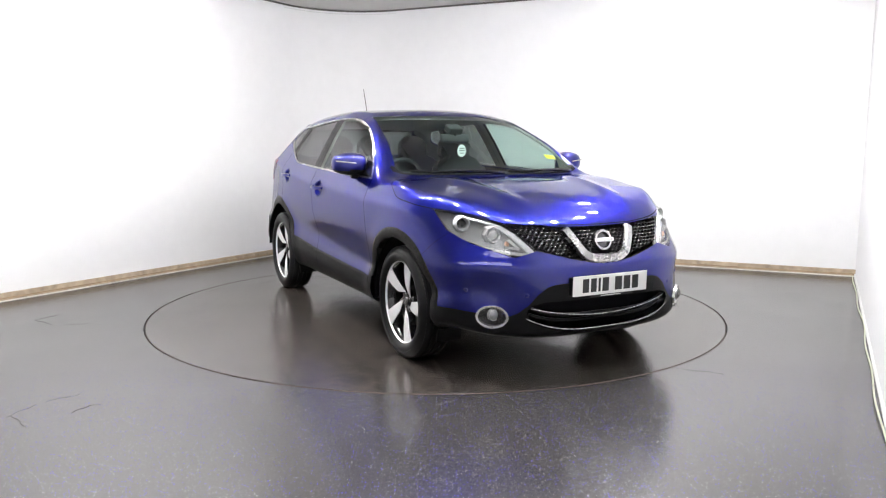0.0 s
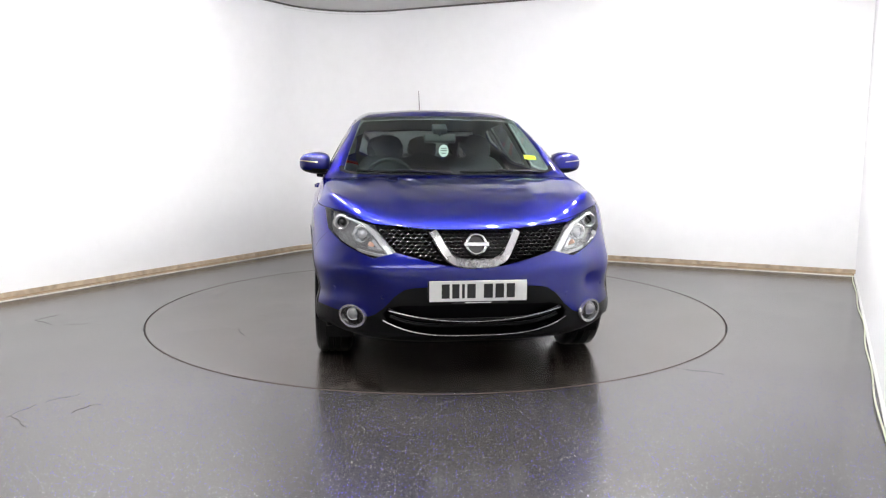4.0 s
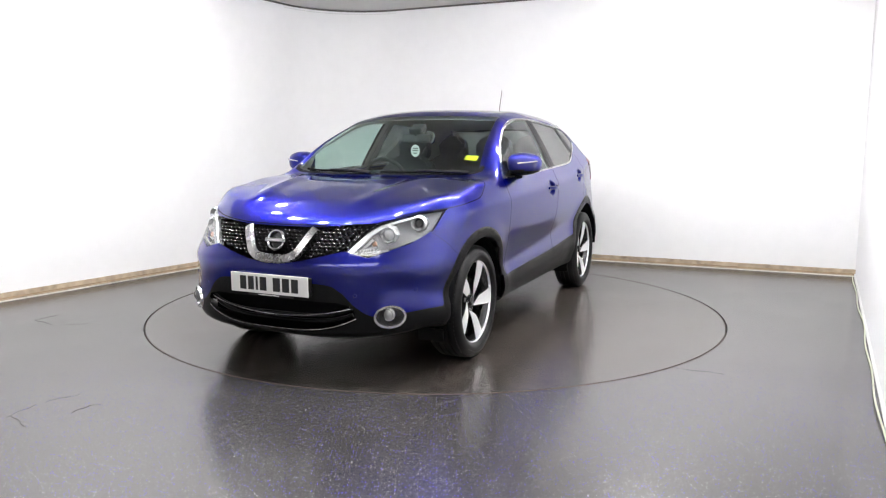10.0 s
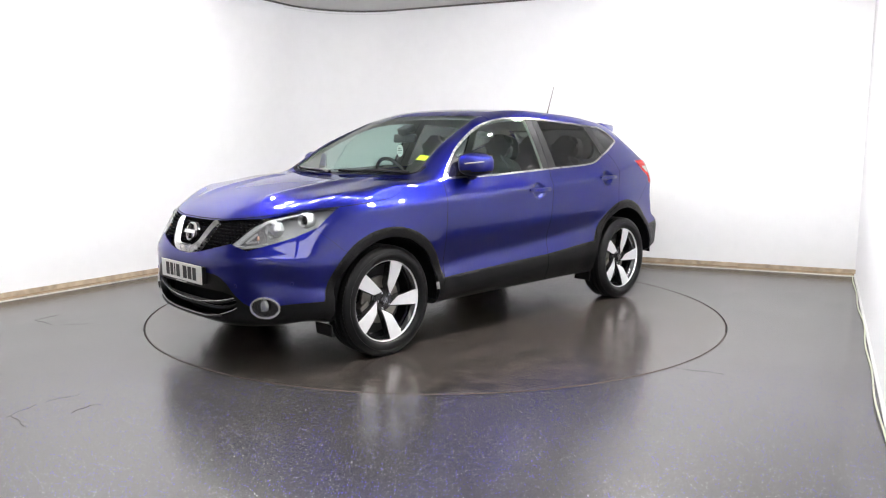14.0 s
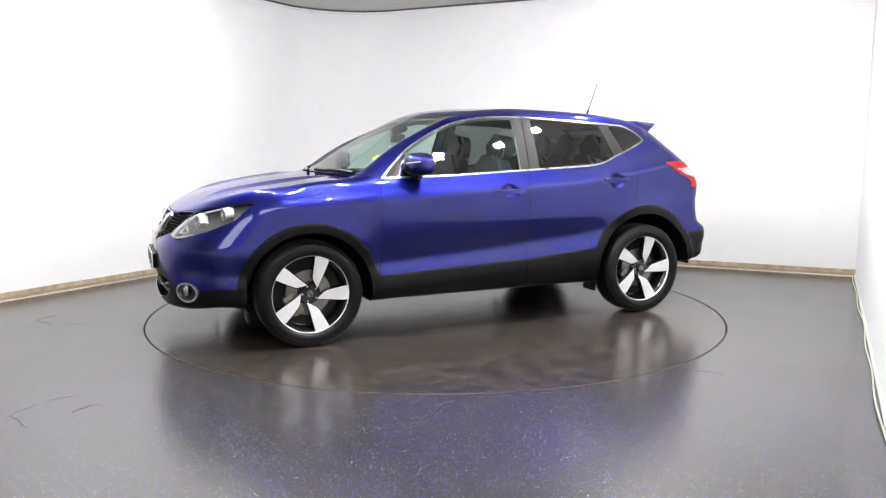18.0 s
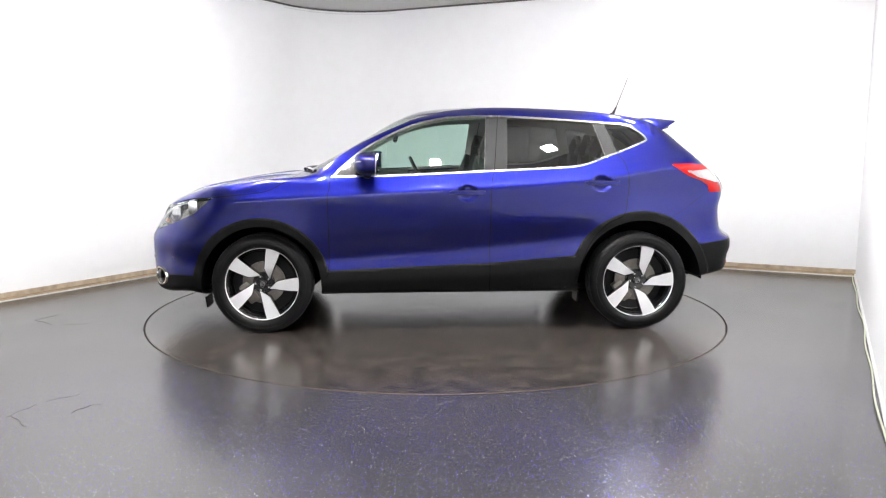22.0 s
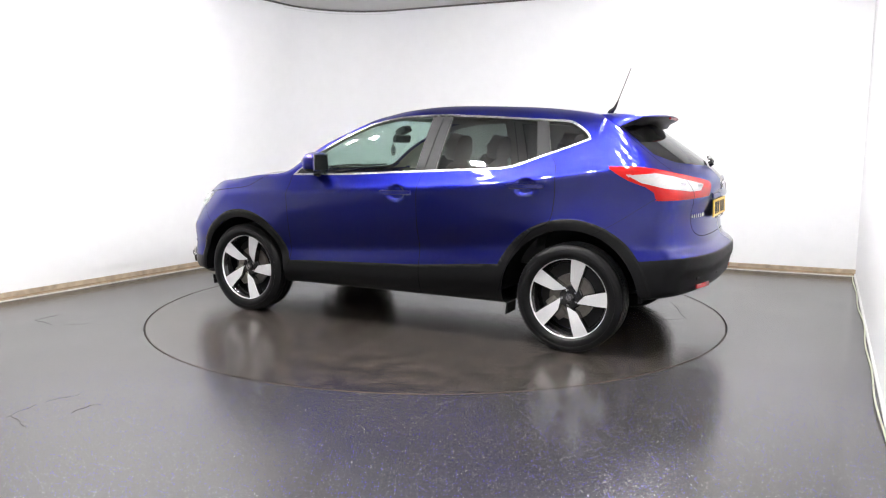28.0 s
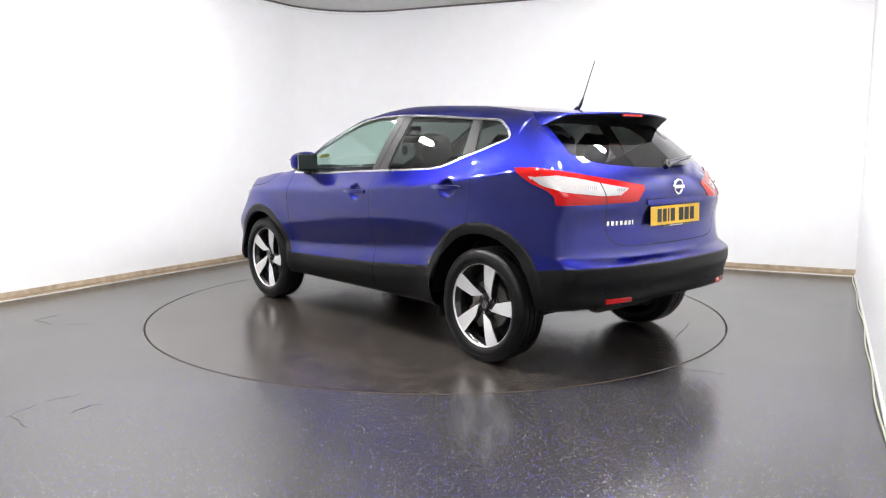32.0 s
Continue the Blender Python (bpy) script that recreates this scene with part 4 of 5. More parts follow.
skin_part("tailgate_seal", ["seal"], 0, SEAL, label="dark rubber panel joint", keep=lambda c: (all_gaps(c) >= GAP) & (c[:, 0] < 0))
skin_part("windscreen", ["windscreen"], 0, GLASS_SCREEN, label="clear greenish windscreen", keep=lambda c: c[:, 2] > 1.09)
skin_part("cowl", ["cowl"], 0, SEAL, label="black plastic cowl below the windscreen")
skin_part("rear_screen", ["rear_screen"], 0, GLASS_DARK, tailgate, "dark tinted rear screen")
doors = {}
for s in (1, -1):
    skin_part("front_wing", ["front_wing"], s, PAINT)
    skin_part("front_arch_trim", ["front_arch"], s, CLADDING, label="black plastic wheel arch trim")
    skin_part("rear_arch_trim", ["rear_arch"], s, CLADDING, label="black plastic wheel arch trim")
    fd = doors["front", s] = skin_part("front_door", ["front_door"], s, PAINT)
    rd = doors["rear", s] = skin_part("rear_door", ["rear_door"], s, PAINT)
    skin_part("sill_panel", ["front_door_sill"], s, CLADDING, fd, "black plastic lower door panel")
    skin_part("sill_panel", ["rear_door_sill"], s, CLADDING, rd, "black plastic lower door panel")
    skin_part("front_window", ["front_window"], s, GLASS_CLEAR, fd, "clear greenish glass", -0.004)
    skin_part("rear_window", ["rear_window"], s, GLASS_DARK, rd, "dark tinted glass", -0.004)
    skin_part("quarter_window", ["quarter_window"], s, GLASS_DARK, label="dark tinted glass", offset=-0.003)
    skin_part("centre_pillar_cover", ["pillar"], s, PILLAR_SATIN, label="satin black pillar cover", offset=-0.001, keep=lambda c: c[:, 0] > -0.7)
    skin_part("rear_pillar_cover", ["pillar"], s, PILLAR_SATIN, label="satin black pillar cover", offset=-0.001, keep=lambda c: c[:, 0] <= -0.7)
    skin_part("mirror_base_cover", ["mirror_sail"], s, GLOSS_BLACK, fd, "gloss black corner cover", offset=-0.001)
    skin_part("window_surround", ["window_chrome"], s, SATIN_CHROME, label="bright chrome window surround", offset=0.003)
    skin_part("headlamp_lens", ["headlamp"], s, LENS_CLEAR, label="clear headlamp lens")
    skin_part("tail_lamp", ["taillamp"], s, LENS_RED, label="red tail lamp", offset=0.004)
    skin_part("tail_lamp_centre", ["taillamp_white"], s, LENS_WHITE, label="clear white tail lamp centre", offset=0.006)
# inner faces of the cabin
skin_part("headliner", ["roof"], 0, TRIM_PALE, label="pale headliner", offset=-0.03)
for s in (1, -1):
    skin_part("pillar_trim", ["body", "pillar", "window_chrome", "mirror_sail"], s, TRIM_PALE, label="pale pillar trim", offset=-0.022, keep=lambda c: (c[:, 2] > 1.06) & (c[:, 0] < 0.95) & (c[:, 0] > -1.75))
    skin_part("door_trim", ["front_door", "rear_door", "front_wing"], s, TRIM_DARK, label="dark door trim", offset=-0.04, keep=lambda c: (c[:, 0] < 0.9) & (c[:, 2] > 0.4))
skin_part("tailgate_trim", ["tailgate", "rear_bumper"], 0, TRIM_DARK, label="dark tailgate trim", offset=-0.03)


# ---- wheels ----
def wheel_meshes():
    """Tyre, rim, spokes and brake as meshes round the y axis, outer face at +y."""
    turn = Matrix.Rotation(radians(-90), 4, "X")
    R, half = 0.347, 0.108
    out = {}
    bm = bmesh.new()
    prof = [(0.250, -0.085), (0.260, -0.100), (0.290, -half - 0.004), (0.318, -0.104), (0.336, -0.093), (0.345, -0.078), (0.3465, -0.060), (0.3465, -0.044), (0.338, -0.042), (0.338, -0.036), (0.347, -0.034), (0.347, -0.008), (0.338, -0.006), (0.338, 0.006), (0.347, 0.008),
            (0.347, 0.034), (0.338, 0.036), (0.338, 0.042), (0.3465, 0.044), (0.3465, 0.060), (0.345, 0.078), (0.336, 0.093), (0.318, 0.104), (0.307, 0.108), (0.305, 0.106), (0.290, half + 0.003), (0.272, 0.107), (0.262, 0.099), (0.250, 0.085)]
    add_lathe(bm, prof, 96, turn)
    for i in range(80):
        for sgn in (-1, 1):
            a = 2 * math.pi * (i + 0.5 * (sgn > 0)) / 80
            m = turn @ Matrix.Rotation(a, 4, "Z") @ pose(0.3378, 0, sgn * 0.071, 0, sgn * 15, 12 * sgn)
            add_box(bm, (0.0085, 0.015, 0.028), m)
    out["tyre"] = bm
    bm = bmesh.new()
    add_lathe(bm, [(0.252, -0.088), (0.245, -0.080), (0.225, -0.060), (0.220, 0.02), (0.229, 0.055), (0.241, 0.070), (0.246, 0.075)], 72, turn)
    add_lathe(bm, [(0.0, 0.030), (0.06, 0.032), (0.075, 0.022), (0.08, 0.0)], 40, turn)
    out["barrel"] = bm
    bm = bmesh.new()
    add_lathe(bm, [(0.2485, 0.076), (0.2495, 0.086), (0.2525, 0.089), (0.2570, 0.088), (0.2585, 0.083), (0.254, 0.074)], 72, turn)
    out["rim_lip"] = bm
    # one spoke: a bright blade, broad at the rim, that runs to a point on one side of the hub
    faces, sides = bmesh.new(), bmesh.new()
    cut = ((0.2495, 0.049, -0.047), (0.205, 0.041, -0.0455), (0.155, 0.030, -0.042), (0.108, 0.0195, -0.0385), (0.094, 0.010, -0.0375), (0.070, -0.013, -0.0365), (0.050, -0.033, -0.0358))
    for bm_t, grow, lift, thick in ((faces, 0.0, 0.004, 0.005), (sides, 0.006, -0.0015, 0.045)):
        rows = []
        for r, hi, lo in cut:
            t = (r - 0.05) / 0.2
            y = 0.050 + 0.029 * t ** 0.8 + 0.006 * math.sin(math.pi * t) + lift
            rows.append([bm_t.verts.new(turn @ Vector((r - grow * (r < 0.06), off, h))) for off, h in ((lo - grow, y), (hi + grow, y), (hi + grow, y - thick), (lo - grow, y - thick))])
        for a, b in zip(rows, rows[1:]):
            for k in range(4):
                bm_t.faces.new((a[k], a[(k + 1) % 4], b[(k + 1) % 4], b[k]))
        bm_t.faces.new(rows[0]), bm_t.faces.new(rows[-1])
    out["spoke_face"], out["spoke"] = faces, sides
    bm = bmesh.new()
    add_lathe(bm, [(0.0, 0.064), (0.024, 0.063), (0.029, 0.058), (0.030, 0.045), (0.066, 0.046), (0.072, 0.036)], 40, turn)
    out["hub"] = bm
    bm = bmesh.new()
    add_lathe(bm, [(0.012, 0.0665), (0.018, 0.0665), (0.018, 0.062)], 24, turn)
    add_box(bm, (0.040, 0.007, 0.004), turn @ pose(0, 0, 0.0655))
    out["cap_badge"] = bm
    bm = bmesh.new()
    a = math.pi / 5
    add_lathe(bm, [(0.0, 0.056), (0.007, 0.055), (0.009, 0.048), (0.009, 0.04)], 8, turn @ Matrix.Translation((0.050 * math.cos(a), 0.050 * math.sin(a), 0)))
    out["wheel_nut"] = bm
    bm = bmesh.new()
    add_lathe(bm, [(0.07, 0.012), (0.148, 0.012), (0.148, -0.010), (0.07, -0.010)], 48, turn, True)
    out["brake_disc"] = bm
    bm = bmesh.new()
    add_box(bm, (0.075, 0.15, 0.075), turn @ pose(0.125, 0, -0.005), 0.012)
    out["brake_caliper"] = bm
    bm = bmesh.new()
    add_lathe(bm, [(0.0, -0.05), (0.222, -0.05)], 48, turn)
    out["backplate"] = bm
    return out


WHEEL_MATS = dict(tyre=RUBBER, barrel=RIM_BLACK, rim_lip=MACHINED, spoke_face=MACHINED, spoke=RIM_BLACK, hub=RIM_BLACK, cap_badge=SATIN_CHROME, wheel_nut=SATIN_CHROME, brake_disc=BRAKE_STEEL, brake_caliper=BRAKE_STEEL, backplate=TRIM_DARK)


WHEEL_DATA = {}
for name, bm in wheel_meshes().items():
    bmesh.ops.recalc_face_normals(bm, faces=bm.faces)
    me = WHEEL_DATA[name] = bpy.data.meshes.new(name)
    bm.to_mesh(me)
    bm.free()
    me.shade_smooth()
    me.set_sharp_from_angle(angle=radians(40))
    me.materials.append(WHEEL_MATS[name])


def wheel(m):
    hub = new("wheel")
    hub.parent = car
    hub["label"] = "five-spoke machined alloy wheel with a black road tyre"
    hub.matrix_basis = m
    for name, me in WHEEL_DATA.items():
        for i in range(5 if name in ("spoke", "spoke_face", "wheel_nut") else 1):
            ob = new(name, me)
            ob.parent = hub
            ob.matrix_basis = Matrix.Rotation(radians(72 * i), 4, "Y")
    return hub


for sx, sy, spin in ((1, 1, 35), (-1, 1, 39), (1, -1, 35), (-1, -1, 30)):
    wheel(pose(sx * AXLE, sy * 0.775, 0.3465, 0, 0, 0 if sy > 0 else 180) @ Matrix.Rotation(radians(spin), 4, "Y"))

# wheel housings
for sx in (1, -1):
    for sy in (1, -1):
        bm = bmesh.new()
        turn = Matrix.Rotation(radians(-90 * sy), 4, "X")
        wide = 0.0 if sx > 0 else 0.032
        prof = [(0.0, 0.44), (0.40 + wide, 0.44), (0.425 + wide, 0.46), (0.425 + wide, 0.86), (0.412 + wide, 0.875)]
        n = 48
        rings = []
        for r, h in prof:
            rings.append([bm.verts.new((sx * AXLE + r * math.cos(a), sy * h, max(0.29 if sx > 0 else 0.36, HUB_Z + r * math.sin(a)))) for a in (math.pi * (-0.03 + 1.06 * i / n) for i in range(n + 1))])
        for a, b in zip(rings, rings[1:]):
            for i in range(n):
                bm.faces.new((a[i], a[i + 1], b[i + 1], b[i]))
        part("wheel_housing", bm, SEAL, car, "black wheel arch liner", smooth=True)


# ---- fittings on the car ----
def find(fun, lo, hi, times=15):
    """The place between lo (outside) and hi (inside) where the body begins."""
    for _ in range(times):
        m = (lo + hi) / 2
        if fun(m) > 0:
            lo = m
        else:
            hi = m
    return lo


def at(x, y, z):
    return float(shell(np.array([x]), np.array([y]), np.array([z]))[0])


NOSE_Y, NOSE_Z = np.linspace(0, 0.80, 81), np.linspace(0.20, 0.95, 76)
_y, _z = (a.ravel() for a in np.meshgrid(NOSE_Y, NOSE_Z, indexing="ij"))
_lo, _hi = np.full(_y.shape, 2.4), np.full(_y.shape, 1.2)
for _ in range(20):
    _m = (_lo + _hi) / 2
    _out = shell(_m, _y, _z) > 0
    _lo, _hi = np.where(_out, _m, _lo), np.where(_out, _hi, _m)
NOSE_X = _lo.reshape(81, 76)


def nose(y, z, off=0.0):
    """A point on the front of the body, between the points of a fine table."""
    u, w = min(abs(y), 0.7999) / 0.01, min(max(z, 0.2), 0.9499) / 0.01 - 20
    i, j = int(u), int(w)
    u, w = u - i, w - j
    g = NOSE_X
    return Vector((g[i, j] * (1 - u) * (1 - w) + g[i + 1, j] * u * (1 - w) + g[i, j + 1] * (1 - u) * w + g[i + 1, j + 1] * u * w + off, y, z))


def tail(y, z, off=0.0):
    return Vector((find(lambda x: at(x, y, z), -2.4, -1.2) - off, y, z))


def flank(x, z, s=1, off=0.0):
    return Vector((x, s * (find(lambda y: at(x, y, z), 1.1, 0.2) + off), z))


def top(x, y, off=0.0):
    return Vector((x, y, find(lambda z: at(x, y, z), 1.8, 0.9) + off))


def ribbon(points, across, thick, bm=None, closed=False):
    """A flat moulding along points; across gives the half-width vector at each, thick its depth vector."""
    bm = bm or bmesh.new()
    rows = []
    for p, a, t in zip(points, across, thick):
        rows.append([bm.verts.new(q) for q in (p - a, p - a * 0.75 + t, p + a * 0.75 + t, p + a)])
    seq = list(zip(rows, rows[1:])) + ([(rows[-1], rows[0])] if closed else [])
    for a, b in seq:
        for k in range(3):
            bm.faces.new((a[k], a[k + 1], b[k + 1], b[k]))
        bm.faces.new((a[3], a[0], b[0], b[3]))
    if not closed:
        bm.faces.new(rows[0]), bm.faces.new(rows[-1])
    return bm


# front grille: dark backing, honeycomb, bright V, badge
def inside_outline(x, y, poly):
    return outline_distance(np.array([[x, y]]), poly)[0]


bm = bmesh.new()
rows = []
for j in range(9):
    z = 0.62 + 0.30 * j / 8
    rows.append([bm.verts.new(nose(y, min(z, 0.86), -0.075 - 0.03 * abs(y))) for y in np.linspace(-0.56, 0.56, 15)])
for k, (a, b) in enumerate(zip(rows, rows[1:])):
    for i in range(14):
        bm.faces.new((a[i], a[i + 1], b[i + 1], b[i]))
grille_ob = part("grille", bm, SEAL, car, "black honeycomb radiator grille")
bm = bmesh.new()
PITCH = 0.031
for r in range(-1, 13):
    for c in range(-19, 20):
        y, z = (c + 0.5 * (r % 2)) * PITCH, 0.655 + r * 0.0182
        d = inside_outline(abs(y), z, UPPER_GRILLE)
        if d > -0.004:
            continue
        ring = []
        for k in range(6):
            a = math.pi / 6 + k * math.pi / 3
            yy, zz = y + 0.5 * PITCH * 1.12 * math.cos(a), z + 0.0120 * math.sin(a)
            yi, zi = y + 0.36 * PITCH * 1.12 * math.cos(a), z + 0.0075 * math.sin(a)
            x = nose(y, z).x - 0.028 - 0.35 * abs(y) * (abs(yy) - abs(y))
            ring.append([bm.verts.new((x, yy, zz)), bm.verts.new((x + 0.006, yi, zi)), bm.verts.new((x - 0.02, yi, zi))])
        for k in range(6):
            a, b = ring[k], ring[(k + 1) % 6]
            bm.faces.new((a[0], b[0], b[1], a[1]))
            bm.faces.new((a[1], b[1], b[2], a[2]))
part("honeycomb", bm, GRILLE_BLACK, grille_ob, "gloss black honeycomb mesh")

vline = curve_through([(0.228, 0.842), (0.203, 0.797), (0.160, 0.724), (0.135, 0.700), (0.09, 0.681), (0.0, 0.675)], 5)
vline = vline + [(-y, z) for y, z in vline[-2::-1]]
pts, acr, thk = [], [], []
for i, (y, z) in enumerate(vline):
    a, b = vline[max(i - 1, 0)], vline[min(i + 1, len(vline) - 1)]
    d = Vector((0, b[0] - a[0], b[1] - a[1])).normalized()
    w = 0.0255 + 0.002 * math.exp(-(y / 0.1) ** 2)
    pts.append(nose(y, z, -0.012)), acr.append(Vector((0, -d.z, d.y)) * w), thk.append(Vector((0.026, 0, 0.004)))
part("grille_trim", ribbon(pts, acr, thk), SATIN_CHROME, grille_ob, "bright chrome V-shaped moulding", smooth=True)

badge_c = nose(0, 0.775, 0.006)
tilt = Matrix.Translation(badge_c) @ pose(0, 0, 0, 0, 90 - 14, 0)
badge = part("badge", lathe([(0.044, 0.0), (0.046, 0.010), (0.052, 0.013), (0.058, 0.010), (0.060, 0.0)], 40, tilt), CHROME, grille_ob, "round chrome badge ring", smooth=True)
part("badge_bar", box((0.024, 0.134, 0.012), tilt @ pose(0, 0, 0.011), 0.003), CHROME, badge, "chrome badge bar")
part("badge_back", lathe([(0.0, -0.006), (0.060, -0.006), (0.062, -0.02)], 32, tilt), GLOSS_BLACK, badge)
part("badge_writing", box((0.010, 0.098, 0.002), tilt @ pose(0, 0, 0.0175)), MACHINED, badge)


# number plates with bars for characters
def number_plate(name, centre, facing, lean, ground, parent, label):
    m = Matrix.Translation(centre) @ pose(0, 0, 0, 0, 0, 0 if facing > 0 else 180) @ pose(0, 0, 0, 0, lean, 0)
    pl = part(name, box((0.005, 0.520, 0.111), m, 0.002, 1), ground, parent, label)
    x = -0.195
    for i, wd in enumerate((0.042, 0.038, 0.014, 0.044, None, 0.048, 0.046, 0.044)):
        if wd is None:
            x += 0.030
            continue
        part("plate_bar", box((0.0016, wd, 0.076), m @ pose(0.0030, x + wd / 2, 0)), INK, pl)
        x += wd + 0.014
    foot = part("plate_strip", box((0.006, 0.30, 0.012), m @ pose(0.0, 0.01, -0.062)), INK, pl, "thin dark strip below the plate")
    part("strip_bar", box((0.002, 0.14, 0.005), m @ pose(0.0035, 0.0, -0.062)), PAPER, foot)
    return pl


number_plate("front_plate", (2.238, 0, 0.540), 1, 1, PLATE_WHITE, front_bumper, "white front number plate")
part("plate_holder", box((0.03, 0.53, 0.10), pose(2.220, 0, 0.538), 0.006), CLADDING, front_bumper)
number_plate("rear_plate", (-2.078, 0, 0.900), -1, -2, PLATE_YELLOW, tailgate, "yellow rear number plate")

# lower air intake: dark backing and slats
bm = bmesh.new()
rows = [[bm.verts.new(nose(y, z, -0.10)) for y in np.linspace(-0.56, 0.56, 15)] for z in (0.24, 0.32, 0.40, 0.48)]
for a, b in zip(rows, rows[1:]):
    for i in range(14):
        bm.faces.new((a[i], a[i + 1], b[i + 1], b[i]))
intake = part("air_intake", bm, SEAL, front_bumper, "dark lower air intake")
for z, drop, wide, depth in ((0.425, 0.055, 0.47, 0.030), (0.385, 0.050, 0.46, 0.05)):
    ys = np.linspace(-wide, wide, 25)
    pts = [nose(y, z - drop * (1 - (y / wide) ** 4), -depth) for y in ys]
    bm = tube(pts, 0.011, 6)
    part("intake_slat", bm, CLADDING, intake, "black intake slat")
ys = np.linspace(-0.47, 0.47, 29)
part("intake_trim", tube([nose(y, 0.363 + 0.066 * (abs(y) / 0.49) ** 1.9, -0.012) for y in ys], 0.0026, 6), SATIN_CHROME, intake, "thin bright intake trim")
ys = np.linspace(-0.50, 0.50, 29)
part("intake_trim", tube([nose(y, 0.289 + 0.077 * (abs(y) / 0.489) ** 3.2, 0.001) for y in ys], 0.0026, 6), SATIN_CHROME, intake, "thin bright intake trim")

for s in (1, -1):
    # fog lamp: dark bowl, lamp and bright ring laid on the bumper corner
    c = nose(0.656, 0.383)
    tang, up = Vector((-0.62, 0.78, 0)), Vector((0, 0, 1))
    out = Vector((0.78, 0.62, 0))
    ring = []
    for k in range(36):
        a = 2 * math.pi * k / 36
        q = c + tang * 0.084 * math.cos(a) + up * 0.058 * math.sin(a)
        p = q + out * find(lambda d: at(*(q + out * d)), 0.15, -0.15)
        ring.append(p + out * 0.004)
    flip = Matrix.Diagonal((1, s, 1, 1))
    mid = sum(ring, Vector()) / 36
    fog = part("fog_lamp", ribbon([flip @ p for p in ring], [flip @ ((p - mid).normalized() * 0.0085) for p in ring], [flip @ (out * 0.016) for p in ring], closed=True), CHROME, front_bumper, "round fog lamp in a bright ring", smooth=True)
    bm = bmesh.new()
    a = [bm.verts.new(flip @ (p + out * 0.002)) for p in ring]
    b = [bm.verts.new(flip @ (mid + (p - mid) * 0.7 + out * 0.004)) for p in ring]
    for k in range(36):
        bm.faces.new((a[k], a[(k + 1) % 36], b[(k + 1) % 36], b[k]))
    bm.faces.new(b)
    part("bowl", bm, GLOSS_BLACK, fog, "gloss black lamp bowl", smooth=True)
    m = flip @ Matrix.Translation(mid + out * 0.006 + tang * -0.006 + up * 0.012) @ pose(0, 0, 0, 0, 90, 0)
    part("bulb_lens", lathe([(0.0, 0.020), (0.018, 0.017), (0.029, 0.010), (0.033, 0.012), (0.036, 0.006), (0.037, -0.004)], 24, m), LAMP_DARK, fog, "clear lamp lens", smooth=True)
    # parking sensors
    for y, z in ((0.50, 0.50), (0.76, 0.520)):
        p = nose(y, z)
        n = Vector(grad(np.array([p]))[0]).normalized()
        part("parking_sensor", lathe([(0.0, 0.003), (0.009, 0.003), (0.011, 0.0)], 16, flip @ Matrix.Translation(p) @ n.to_track_quat("Z", "Y").to_matrix().to_4x4()), PAINT, front_bumper)
    for y in (0.30, 0.62):
        p = tail(y, 0.50)
        n = Vector(grad(np.array([p]))[0]).normalized()
        part("parking_sensor", lathe([(0.0, 0.003), (0.009, 0.003), (0.011, 0.0)], 16, flip @ Matrix.Translation(p) @ n.to_track_quat("Z", "Y").to_matrix().to_4x4()), CLADDING, rear_bumper)

    # headlamp: silver bowl, two projectors, light strips, turn lamp
    lamp = skin_part("headlamp", ["headlamp"], s, LAMP_DARK, label="silver headlamp bowl behind clear lens", offset=-0.035)
    for y, z, r in ((0.712, 0.868, 0.044), (0.600, 0.815, 0.052)):
        p = nose(y, z)
        m = flip @ Matrix.Translation(p - Vector((0.055, 0, 0))) @ pose(0, 0, 0, 0, 90, 0) @ pose(0, 0, 0, -12, 0, 0)
        pr = part("projector", lathe([(r * 0.60, 0.012), (r * 0.72, 0.030), (r * 0.84, 0.036), (r, 0.030), (r * 1.12, 0.0), (r * 1.1, -0.02)], 28 if y > 0.7 else 8, m), LAMP_SILVER, lamp, "bright metal projector ring", smooth=y > 0.7)
        part("projector_lens", lathe([(0.0, 0.030), (r * 0.3, 0.028), (r * 0.5, 0.022), (r * 0.62, 0.012)], 24, m), GLOSS_BLACK if y > 0.7 else LAMP_SILVER, pr, "dark glass projector lens" if y > 0.7 else "silver reflector bowl", smooth=True)
    strip_pts = [nose(y, z, -0.016) for y, z in ((0.448, 0.716), (0.52, 0.716), (0.585, 0.727), (0.63, 0.738))]
    part("light_strip", ribbon([flip @ p for p in strip_pts], [Vector((0, 0, 0.009))] * 4, [Vector((0.008, 0, 0))] * 4), LAMP_SILVER, lamp, "silver daytime light strip")
    strip_pts = [nose(y, z, -0.014) for y, z in ((0.452, 0.722), (0.490, 0.768), (0.530, 0.818), (0.575, 0.856), (0.64, 0.884), (0.71, 0.906))]
    part("light_strip", ribbon([flip @ p for p in strip_pts], [flip @ Vector((0, 0.011, -0.010)) * w for w in (1.2, 1.2, 1.1, 0.9, 0.6, 0.4)], [Vector((0.008, 0, 0))] * 6), LAMP_SILVER, lamp, "silver daytime light strip")
    for y0, z0, y1, z1, w in ((0.508, 0.742, 0.548, 0.792, 0.008), (0.508, 0.742, 0.575, 0.752, 0.008)):
        p, q = nose(y0, z0, -0.022), nose(y1, z1, -0.022)
        part("inner_strip", ribbon([flip @ p, flip @ p.lerp(q, 0.5), flip @ q], [flip @ Vector((0, w, -w * 0.6)) if z1 > 0.77 else Vector((0, 0, w))] * 3, [Vector((0.006, 0, 0))] * 3), LAMP_SILVER, lamp, "silver arrow-shaped trim")
    p = nose(0.556, 0.766, -0.030)
